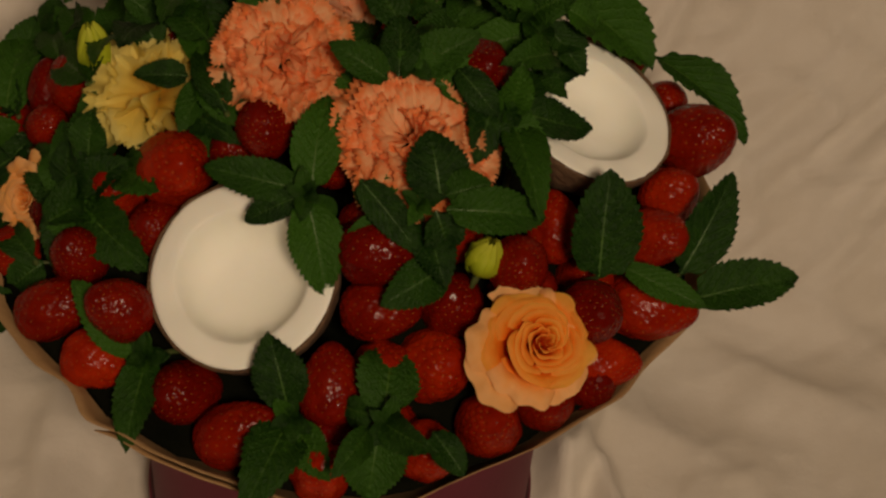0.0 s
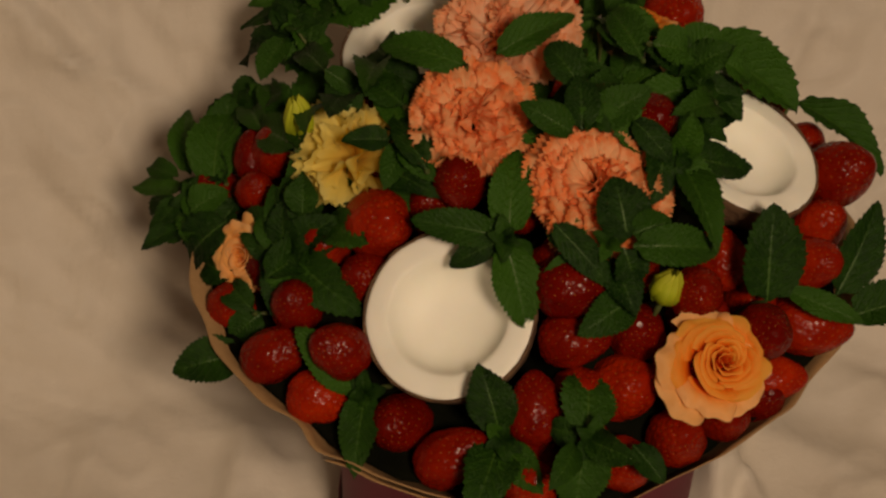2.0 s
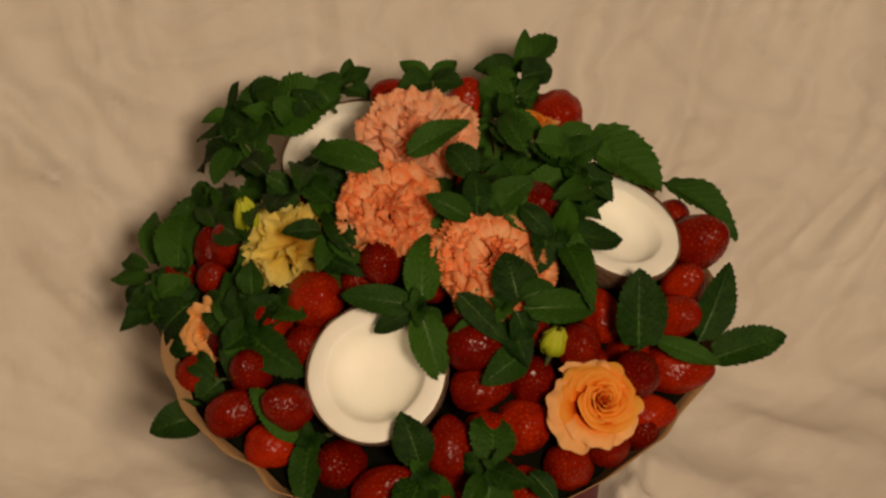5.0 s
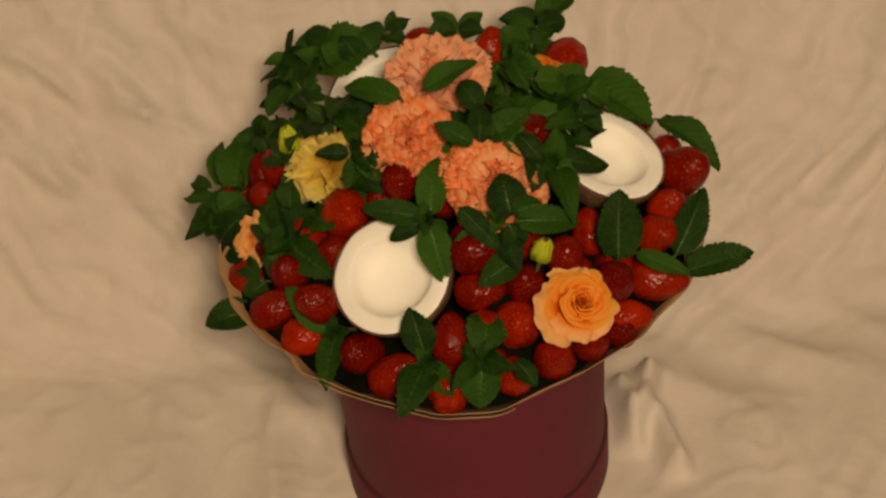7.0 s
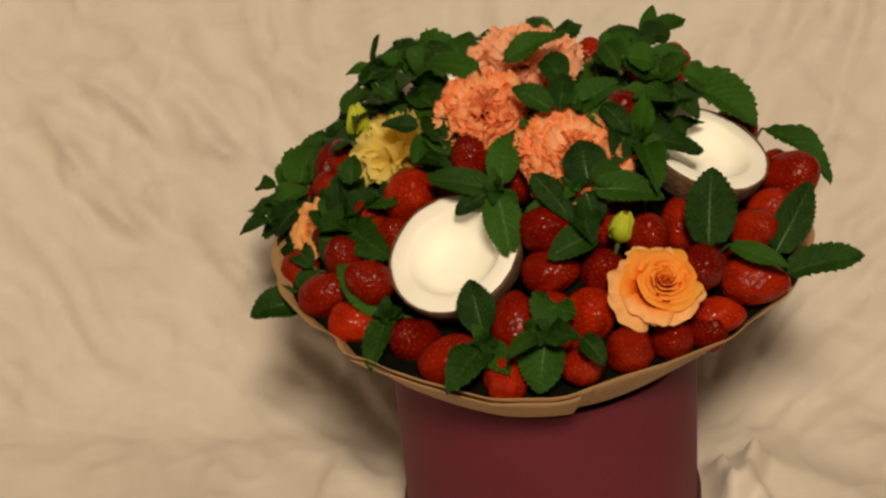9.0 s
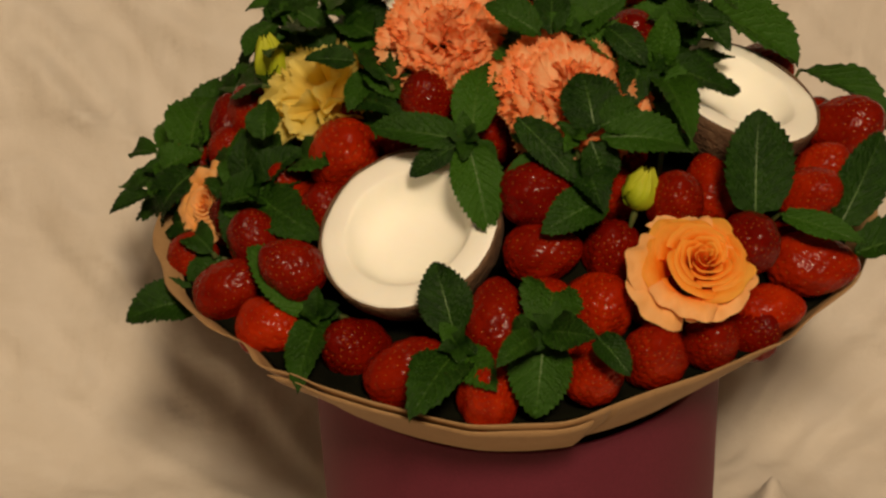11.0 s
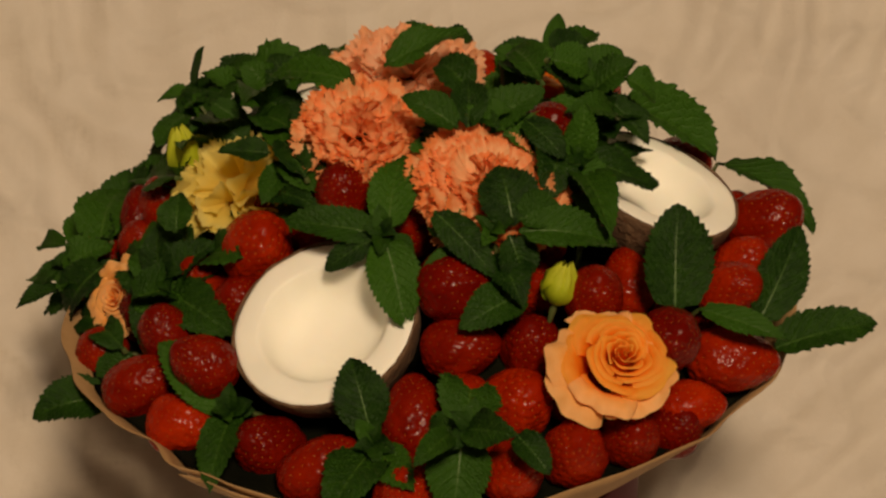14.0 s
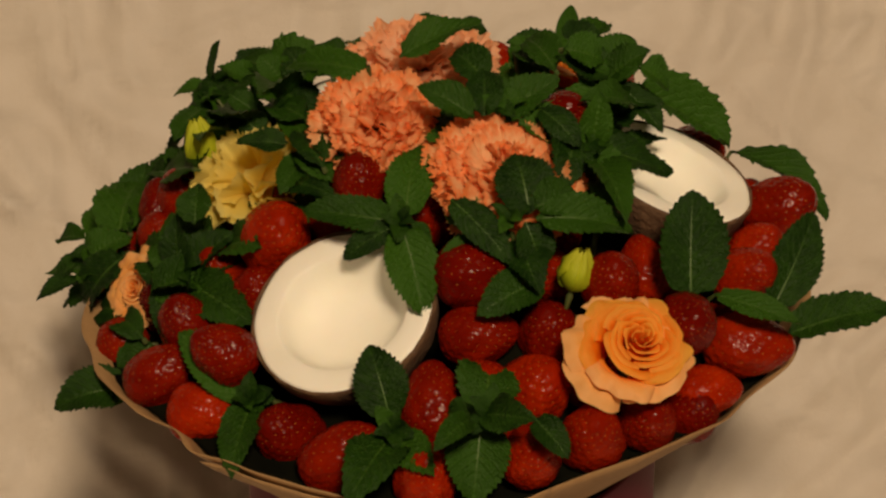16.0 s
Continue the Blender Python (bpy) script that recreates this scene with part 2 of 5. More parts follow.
# creases across the back of the cloth: two ends, height, width
BACK_FOLDS = [
    (-0.451, 0.421, -0.350, 0.374, 0.006, 0.009),
    (-0.369, 0.368, -0.335, 0.338, 0.007, 0.008),
    (-0.337, 0.341, -0.307, 0.289, 0.005, 0.008),
    (-0.400, 0.444, -0.304, 0.357, 0.006, 0.010),
    (-0.412, 0.406, -0.384, 0.335, 0.005, 0.010),
    (-0.367, 0.337, -0.336, 0.291, 0.006, 0.009),
    (-0.351, 0.284, -0.308, 0.243, 0.004, 0.009),
    (-0.390, 0.436, -0.324, 0.385, 0.006, 0.010),
    (-0.349, 0.376, -0.316, 0.306, 0.007, 0.009),
    (-0.286, 0.373, -0.199, 0.327, 0.007, 0.008),
    (-0.309, 0.418, -0.252, 0.346, 0.006, 0.010),
    (-0.373, 0.351, -0.324, 0.311, 0.006, 0.012),
    (-0.336, 0.455, -0.223, 0.389, 0.005, 0.012),
    (0.187, 0.389, 0.306, 0.334, 0.004, 0.012),
    (0.238, 0.313, 0.252, 0.198, 0.004, 0.014),
    (0.185, 0.494, 0.239, 0.459, 0.004, 0.010),
    (0.238, 0.446, 0.308, 0.466, 0.004, 0.014),
    (-0.260, 0.456, -0.166, 0.399, 0.005, 0.014),
]


def cloth_lift(x, s):
    y = s + BACK_Y
    d = 0.010 * noise.noise((x * 2.2 + 3, s * 2.2, 0.3))
    near = math.exp(-((x * x + (y + 0.02) ** 2) / 0.13 ** 2) ** 2)
    if s > -0.05:
        # folds of the back, fanning out from behind the box
        up = min(1.0, (s + 0.05) / 0.12)
        fan = math.atan2(x - 0.02, s + 0.18)
        far = math.hypot(x - 0.02, s + 0.18)
        f = noise.noise((fan * 7.0 + 2.0 * noise.noise((x * 3, s * 3, 5.0)), far * 2.4, 1.7))
        d += up * 0.016 * f * min(1.0, far * 2.2)
        g = noise.noise((fan * 17.0 + noise.noise((x * 8, s * 8, 9.0)), far * 5.0, 4.2))
        d += up * 0.0068 * (1 - abs(g) * 2.2)
        c = noise.noise((x * 16 + s * 7, s * 22 - x * 5, 8.8))
        d += up * 0.0095 * max(0.0, 0.5 - abs(c) * 3.4)
        # creases pulled towards the box
        d += ridge(x, y, -0.435, 0.410, -0.335, 0.293, 0.008, 0.010)
        d += ridge(x, y, -0.425, 0.362, -0.320, 0.280, 0.008, 0.009)
        d += ridge(x, y, -0.385, 0.455, -0.315, 0.370, 0.007, 0.010)
        d += ridge(x, y, 0.420, 0.330, 0.300, 0.215, 0.006, 0.012)
        for fold in BACK_FOLDS:
            if abs(x - (fold[0] + fold[2]) / 2) < 0.2 and abs(y - (fold[1] + fold[3]) / 2) < 0.2:
                d += ridge(x, y, *fold)
    w = min(1.0, max(0.0, 0.05 - s) / 0.1)
    if w > 0:
        f = noise.noise((x * 9.0 + 2.2 * noise.noise((x * 3, s * 4, 2.0)), s * 4.0, 6.1))
        d += w * 0.011 * (1 - abs(f) * 2.4)
        c = noise.noise((x * 26 - s * 9, s * 24 + x * 6, 3.3))
        d += w * 0.004 * max(0.0, 0.6 - abs(c) * 3)
        # cloth bunched up beside the box
        d += ridge(x, y, 0.128, 0.075, 0.138, -0.020, 0.032, 0.014)
        d += ridge(x, y, 0.162, 0.080, 0.138, 0.000, 0.034, 0.013)
        d += ridge(x, y, 0.152, 0.045, 0.176, -0.050, 0.026, 0.014)
        d += ridge(x, y, 0.235, 0.03, 0.215, -0.12, 0.010, 0.030)
        d += ridge(x, y, -0.150, 0.10, -0.175, -0.09, 0.006, 0.022)
        d += ridge(x, y, -0.205, 0.125, -0.125, 0.04, 0.006, 0.020)
        d += ridge(x, y, -0.45, -0.02, -0.25, -0.06, 0.008, 0.03)
    return d * (1 - near)


def build_sheet():
    xs = np.arange(-0.80, 0.801, 0.005)
    ss = np.concatenate([np.arange(-1.0, -0.45, 0.03), np.arange(-0.45, 0.62, 0.005), np.arange(0.62, 1.2, 0.03)])
    verts = []
    for s in ss:
        y, z, a = cloth_frame(s)
        for x in xs:
            d = cloth_lift(x, s)
            verts.append((x, y - math.sin(a) * d, z + math.cos(a) * d))
    me = mesh_of("ground", verts, grid_faces(len(ss), len(xs)), COTTON)
    tagged(new("ground", me), "cream cotton sheet with creases, draped over a seat and sloping back", "sheet", kind="structure")


build_sheet()


def build_armrest():
    """A rounded arm under the same cloth, with a loose fold over its edge."""
    verts, n, m = [], 70, 40
    for i in range(n):
        y = -0.55 + 1.5 * i / (n - 1)
        edge = -0.500 + 0.27 * min(0.13, max(0.0, y - 0.15)) - min(0.14, max(0.0, 0.15 - y)) * 1.0 + 0.002 * noise.noise((y * 14, 0.0, 3.0))
        for j in range(m):
            k = j / (m - 1)
            a = math.pi / 2 * min(1.0, max(0.0, (k - 0.55) / 0.25))
            up = min(k, 0.55) / 0.55 * 0.30
            x = edge - 0.05 * (1 - math.cos(a)) - max(0.0, k - 0.8) * 1.2 + 0.010 * math.sin(k * 9) * noise.noise((y * 5, k * 2.0, 1.0)) * 2
            z = -0.02 + up + 0.05 * math.sin(a) + 0.008 * noise.noise((y * 6, k * 5, 7.0))
            lift = max(0.0, (y - 0.13)) * math.tan(BACK_LEAN)
            verts.append((x - 0.012 * (1 - abs(noise.noise((y * 11 + k * 3, k * 2.5, 2.0))) * 2), y, z + lift))
    me = mesh_of("armrest", verts, grid_faces(n, m), COTTON)
    tagged(new("armrest", me), "seat arm covered by the same cream cotton sheet", "armrest", kind="structure")


build_armrest()


def build_seat():
    """The upholstered body under the cloth: seat and sloping back in one solid."""
    y1, z1, _ = cloth_frame(1.17)
    outline = [(-0.85, -0.5), (-0.85, -0.06), (-0.84, -0.045), (0.14, -0.045), (y1 + 0.05, z1 - 0.05), (y1 + 0.06, z1 - 0.07), (y1 + 0.06, -0.5)]
    n = len(outline)
    verts = [(x, y, z) for x in (-0.78, 0.78) for y, z in outline]
    faces = [tuple(range(n - 1, -1, -1)), tuple(range(n, 2 * n))]
    faces += [(i, (i + 1) % n, n + (i + 1) % n, n + i) for i in range(n)]
    me = mesh_of("seat_base", verts, faces, WALL_PAINT, smooth=False)
    tagged(new("seat_base", me), "upholstered seat hidden under the cream sheet", "seat", kind="structure")


build_seat()


# Closed shell out of view, added so its surfaces throw fill light back.
def build_bounce_room():
    x0, x1, y0, y1, z0, z1, w = -2.2, 2.2, -2.6, 1.6, -0.5, 2.15, 0.1

    def slab(name, a, b, material, label, category):
        bm = bmesh.new()
        bmesh.ops.create_cube(bm, size=1)
        me = bpy.data.meshes.new(name)
        bm.to_mesh(me)
        bm.free()
        me.materials.append(material)
        ob = new(name, me)
        ob.location = [(p + q) / 2 for p, q in zip(a, b)]
        ob.scale = [q - p for p, q in zip(a, b)]
        tagged(ob, label, category, kind="structure")

    slab("floor", (x0, y0, z0 - w), (x1, y1, z0), CARPET, "unseen brown carpeted floor, added to close the bounce room", "floor")
    slab("ceiling", (x0, y0, z1), (x1, y1, z1 + w), WALL_PAINT, "unseen warm white painted ceiling, added to bounce the lamp's light", "ceiling")
    slab("wall_north", (x0, y1, z0), (x1, y1 + w, z1), WALL_PAINT, "unseen warm white painted wall, added to bounce the lamp's light", "wall")
    slab("wall_south", (x0, y0 - w, z0), (x1, y0, z1), WALL_PAINT, "unseen warm white painted wall, added to bounce the lamp's light", "wall")
    slab("wall_west", (x0 - w, y0, z0), (x0, y1, z1), WALL_PAINT, "unseen warm white painted wall, added to bounce the lamp's light", "wall")
    slab("wall_east", (x1, y0, z0), (x1 + w, y1, z1), WALL_PAINT, "unseen warm white painted wall, added to bounce the lamp's light", "wall")


build_bounce_room()


# ---- the hat box and its paper collar ----
BOX_TOP = 0.206


def build_box():
    box = hub("hat_box", (0, 0, 0))
    part("body", lathe("body", [(0.085, 0.006), (0.1075, 0.006), (0.1082, 0.05), (0.1085, BOX_TOP - 0.0012), (0.1082, BOX_TOP), (0.1062, BOX_TOP), (0.1055, BOX_TOP - 0.0012), (0.105, 0.02), (0.0, 0.02)], MAUVE, 96), box)
    part("base_band", lathe("base_band", [(0.0, 0.001), (0.1095, 0.001), (0.1110, 0.002), (0.1115, 0.004), (0.1112, 0.046), (0.1106, 0.0475), (0.1090, 0.0475)], MAUVE, 96), box, label="mauve card band round the foot of the box")
    part("seam", lathe("seam", [(0.1078, 0.0478), (0.1100, 0.0480), (0.1098, 0.0492), (0.1078, 0.0494)], SEAM, 96), box, label="thin dark line along the band's edge")
    tagged(box, "round mauve card hat box with a band at its foot", "box")


build_box()


RIM_TURNS = [-180, -170, -160, -150, -140, -130, -120, -110, -90, -70, -60, -50, -40, -30, -20, -10, 0]
RIM_RADII = [0.187, 0.180, 0.171, 0.164, 0.162, 0.157, 0.152, 0.151, 0.154, 0.150, 0.148, 0.151, 0.155, 0.162, 0.171, 0.180, 0.187]


def rim(a):
    """Radius and height of the collar's edge at an angle."""
    c, s = math.cos(a), math.sin(a)
    turn = math.degrees(math.atan2(s, c))
    if turn > 0:
        r = 0.187 + 0.010 * s
    else:
        r = float(np.interp(turn, RIM_TURNS, RIM_RADII))
    r -= 0.004 * math.exp(-((turn + 147) / 4.5) ** 2)
    r += 0.0012 * math.sin(17 * a + 0.6) + 0.0012 * noise.noise((6 * c, 6 * s, 0.5))
    return r, 0.261 + 0.002 * math.sin(5 * a + 1.0) + 0.002 * noise.noise((2 * c, 2 * s, 4.0))


def collar_mesh(name, a0, a1, out, drop, foot, rows=9, cols=200):
    verts = []
    for i in range(rows):
        k = i / (rows - 1)
        for j in range(cols):
            a = a0 + (a1 - a0) * j / (cols - 1)
            r, z = rim(a)
            q = k ** 0.95
            rr = 0.1092 + (r - 0.1092) * q + out * k + 0.0012 * noise.noise((6 * math.cos(a), 6 * math.sin(a), 9 + 2 * k)) * k * 3
            zz = BOX_TOP + foot + (z - drop - BOX_TOP - foot) * k ** 1.1
            verts.append((rr * math.cos(a), rr * math.sin(a), zz))
    return mesh_of(name, verts, grid_faces(rows, cols), KRAFT)


def build_collar():
    collar = hub("paper_collar", (0, 0, BOX_TOP))
    sheet = collar_mesh("sheet", radians(-75), radians(285), 0.0, 0.0, 0.007)
    flap = collar_mesh("overlap_flap", radians(-138), radians(-79), 0.0016, 0.0028, 0.002, 9, 60)
    for name, me, label in (("sheet", sheet, ""), ("overlap_flap", flap, "loose overlapping end of the kraft paper")):
        ob = part(name, me, collar, Matrix.Identity(4), label)
        mod = ob.modifiers.new("thickness", "SOLIDIFY")
        mod.thickness = 0.0006
    tagged(collar, "brown kraft paper collar flaring from the top of the box", "wrapping")


build_collar()


NUTS = [(-0.0528, -0.0541, 0.3041), (0.1172, 0.0287, 0.3262), (-0.0520, 0.1420, 0.3090)]


def mound(x, y):
    """Height of the filling under the fruit."""
    k = (x / 0.19) ** 2 + ((y - 0.02) / (0.165 if y < 0.02 else 0.18)) ** 2
    z = 0.312 - 0.086 * k
    for nx, ny, nz in NUTS:
        d = math.hypot(x - nx, y - ny)
        if d < 0.065:
            z = min(z, nz - 0.048 + max(0.0, d - 0.045) * 1.8)
    return z


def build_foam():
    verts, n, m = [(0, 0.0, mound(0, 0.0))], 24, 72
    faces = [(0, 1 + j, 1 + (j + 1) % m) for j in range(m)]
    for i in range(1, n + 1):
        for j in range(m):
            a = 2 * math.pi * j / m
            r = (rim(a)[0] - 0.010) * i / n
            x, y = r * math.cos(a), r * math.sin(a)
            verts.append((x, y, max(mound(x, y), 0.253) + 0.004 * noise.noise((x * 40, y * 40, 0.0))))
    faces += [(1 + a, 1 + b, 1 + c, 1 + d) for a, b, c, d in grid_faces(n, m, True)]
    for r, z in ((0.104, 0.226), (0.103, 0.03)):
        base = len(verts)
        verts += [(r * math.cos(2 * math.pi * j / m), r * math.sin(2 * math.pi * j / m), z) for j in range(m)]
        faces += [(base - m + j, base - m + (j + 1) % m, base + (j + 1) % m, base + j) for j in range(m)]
    tagged(new("floral_foam", mesh_of("floral_foam", verts, faces, SHADED_FOAM)), "floral foam filling the hat box, coloured near black as shade between the fruit", "foam")


build_foam()


# ---- coconut halves ----
def rough_shell(p):
    d = p.normalized() if p.length > 1e-6 else Vector((0, 0, -1))
    return p + d * (0.0009 * noise.noise(p * 160) + 0.0006 * noise.noise(p * 420))


def coconut(at, normal, r, seed):
    nut = hub("coconut_half", at)
    out = [(r * math.cos(a) * 1.0, -r * 0.92 * math.sin(a)) for a in np.linspace(0.04, math.pi / 2, 14)]
    shell = [(r * 0.962, -0.0005), (r * 0.975, 0.0006), (r * 0.995, 0.0002)] + out
    cup = [(0.0, -0.40), (0.16, -0.395), (0.32, -0.375), (0.44, -0.335), (0.53, -0.275), (0.595, -0.20), (0.640, -0.115), (0.668, -0.055), (0.688, -0.022), (0.705, -0.006), (0.725, 0.002), (0.80, 0.006), (0.88, 0.007), (0.935, 0.004), (0.962, -0.006), (0.967, -0.06)]

    def uneven(p):
        q = p.xy.length / r
        w = 0.05 * noise.noise((p.x * 30 + seed, p.y * 30, 0.0)) * (1 - abs(q - 0.62) * 2 if abs(q - 0.62) < 0.5 else 0)
        return Vector((p.x * (1 + w), p.y * (1 + w), p.z + 0.0012 * noise.noise((p.x * 60, p.y * 60, seed))))

    m = upright(at, normal, seed * 40)
    part("shell", lathe("shell", shell, SHELL, 72, rough_shell), nut, m, "rough brown fibrous coconut shell")
    part("flesh", lathe("flesh", [(k * r, z * r) for k, z in cup], FLESH, 72, uneven), nut, m, "smooth white coconut flesh with a hollow")
    tagged(nut, "halved coconut, white hollow flesh facing up, among strawberries", "coconut", "coconut halves in the bouquet")


# ---- strawberries ----
def berry_meshes(seed):
    rng = random.Random(seed)
    n, m = 52, 64
    shoulder, taper = rng.uniform(0.30, 0.42), rng.uniform(0.75, 1.0)

    def shape(k):
        """Radius at k, from the calyx end (0) to the tip (1); full width 1, length 1."""
        return 0.5 * (1 - abs(2 * k ** (0.72 + 0.25 * shoulder) - 1) ** 2.1) ** 0.55 * (1 - 0.20 * taper * k)

    def lump(k, a):
        return 1 + 0.09 * noise.noise((2.2 * math.cos(a) + seed, 2.2 * math.sin(a), 3 * k))

    spots = []
    for i in range(180):
        k = 0.05 + 0.90 * (i + 0.5) / 180
        spots.append((k, (i * 2.39996) % (2 * math.pi)))
    def place(k, a):
        r = shape(k) * lump(k, a)
        return (r * math.cos(a), r * math.sin(a), k - 0.5)

    pits = np.array([place(k, a) for k, a in spots])
    faces = grid_faces(n, m, True)
    grid = np.array([place(0.5 - 0.5 * math.cos(math.pi * (0.02 + 0.96 * i / (n - 1))), 2 * math.pi * (j + 0.5 * (i % 2)) / m) for i in range(n) for j in range(m)])
    gap = ((grid[:, None] - pits[None]) ** 2).sum(2)
    sunk = np.exp(-gap / 0.032 ** 2).sum(1)
    verts = [tuple(p * (1 - 0.075 * q)) for p, q in zip(grid, sunk)]
    faces += [tuple(range(m - 1, -1, -1)), tuple(range((n - 1) * m, n * m))]
    body = mesh_of("body", verts, faces, SKIN)
    sv, sf = [], []
    for k, a in spots:
        r = shape(k) * lump(k, a)
        c = Vector((r * math.cos(a), r * math.sin(a), k - 0.5)) * 0.945
        out = Vector((math.cos(a), math.sin(a), (shape(k - 0.02) - shape(k + 0.02)) / 0.04)).normalized()
        q = basis(c, out.orthogonal() if abs(out.z) > 0.99 else Vector((0, 0, 1)).cross(out).cross(out), out)
        b = len(sv)
        sv += [q @ Vector(p) for p in ((0.014, 0, 0.001), (0, 0.0075, 0.001), (-0.014, 0, 0.001), (0, -0.0075, 0.001), (0, 0, 0.007))]
        sf += [(b, b + 1, b + 4), (b + 1, b + 2, b + 4), (b + 2, b + 3, b + 4), (b + 3, b, b + 4)]
    return body, mesh_of("seed_layer", sv, sf, SEED)


BERRIES = [berry_meshes(s) for s in range(7)]


def strawberry(at, axis, length, width, kind):
    body, seeds = BERRIES[kind % len(BERRIES)]
    berry = new("strawberry", body)
    berry.matrix_basis = upright(at, axis, kind * 77) @ Matrix.Diagonal((width, width, length, 1))
    tagged(part("seed_layer", seeds, berry, None, "tiny reddish yellow seeds"), kind="stuff")
    tagged(berry, "glossy ripe red strawberry without its leaves", "strawberry", "strawberries in the bouquet")


# ---- flowers ----
def petal_sheet(name, material, length, spread, waves, depth, teeth, cup, seed, n=9, m=23):
    """A fan-shaped petal: x runs outwards, z is its upper side."""
    rng = random.Random(seed)
    ph, p2 = rng.uniform(0, 6.28), rng.uniform(0, 6.28)
    verts, uvs = [], []
    for i in range(n):
        s = i / (n - 1)
        for j in range(m):
            a = -1 + 2 * j / (m - 1)
            tooth = teeth * (0.5 + 0.5 * math.cos(j * math.pi)) * (0.5 + rng.random()) if i == n - 1 else 0.0
            rad = length * s * (1 - tooth - 0.12 * abs(a) ** 3 * s)
            ang = a * spread * (0.35 + 0.65 * s ** 0.6)
            z = depth * length * s * s * (math.sin(waves * a + ph) + 0.45 * math.sin(2.1 * waves * a + p2) * s) + cup * length * s * s
            verts.append((rad * math.cos(ang), rad * math.sin(ang), z))
            uvs.append((s, a))
    return mesh_of(name, verts, grid_faces(n, m), material, uvs)


def calyx(name, parent, m, r, long):
    me = lathe(name, [(0.0006, 0.0), (r * 0.16, -long * 0.1), (r * 0.22, -long * 0.45), (r * 0.15, -long * 0.8), (r * 0.06, -long), (0.0014, -long - 0.03)], STEM, 14)
    part(name, me, parent, m, "green calyx and stem")


def carnation(at, normal, r, flat, material, count, seed, label):
    rng = random.Random(seed)
    flower = hub("carnation", at)
    frame_ = upright(at, normal, seed * 31)
    shapes = [petal_sheet("petal", material, r * 0.82, 1.12, 5.0 + 0.8 * k, 0.16, 0.065, 0.05, seed * 10 + k, 12, 57) for k in range(6)]
    for i in range(count):
        t = math.sqrt((i + 0.6) / count)
        a = i * 2.39996 + rng.uniform(-0.2, 0.2)
        tilt = radians(5 + 98 * t ** 1.15 + rng.uniform(-9, 9))
        d = Vector((math.sin(tilt) * math.cos(a), math.sin(tilt) * math.sin(a), math.cos(tilt) * flat))
        base = Vector((0.34 * r * t * t * math.cos(a), 0.34 * r * t * t * math.sin(a), (-0.42 + 0.16 * t) * r * flat))
        if i < 9:
            d = Vector((rng.uniform(-0.22, 0.22), rng.uniform(-0.22, 0.22), flat))
        facing = Vector((-math.cos(a) * math.cos(tilt), -math.sin(a) * math.cos(tilt), math.sin(tilt))) + Vector((rng.uniform(-0.35, 0.35), rng.uniform(-0.35, 0.35), 0))
        k = (0.84 + 0.10 * t) * rng.uniform(0.92, 1.08)
        part("petal", shapes[i % 6], flower, frame_ @ basis(base, d, facing) @ Matrix.Scale(k * d.length, 4))
    calyx("calyx", flower, frame_ @ Matrix.Translation((0, 0, -0.44 * r * flat - 0.012)), r, 0.016)
    tagged(flower, label, "carnation", "carnations in the bouquet")


def rose_petal(name, material, r, turn, half, base_r, top_r, top_z, roll, spiral, seed, n=13, m=21, wavy=0.03, swell=1.25):
    """A cupped petal round the rose's axis; its rim rolls outwards."""
    verts, uvs = [], []
    for i in range(n):
        s = i / (n - 1)
        for j in range(m):
            a = -1 + 2 * j / (m - 1)
            wide = half * (0.45 + 0.55 * math.sin(math.pi * min(0.5, s * 0.62)))
            ang = turn + a * wide
            rad = base_r + (top_r - base_r) * s ** swell + spiral * a * s
            z = -0.62 + (top_z + 0.62) * math.sin(s * math.pi / 2) ** 0.9
            z -= (0.10 + 0.04 * roll) * abs(a) ** 3.4 * s
            rad *= 1 - 0.15 * abs(a) ** 4 * s * s
            if s > 0.72:
                q = (s - 0.72) / 0.28
                rad += roll * 0.16 * q
                z -= roll * 0.17 * q * q
            w = wavy * s * s * noise.noise((a * 2.5 + seed, s * 3, seed * 0.7))
            rad += w * 1.4
            verts.append((r * rad * math.cos(ang), r * rad * math.sin(ang), r * (z + w)))
            uvs.append((s, a))
    return mesh_of(name, verts, grid_faces(n, m), material, uvs)


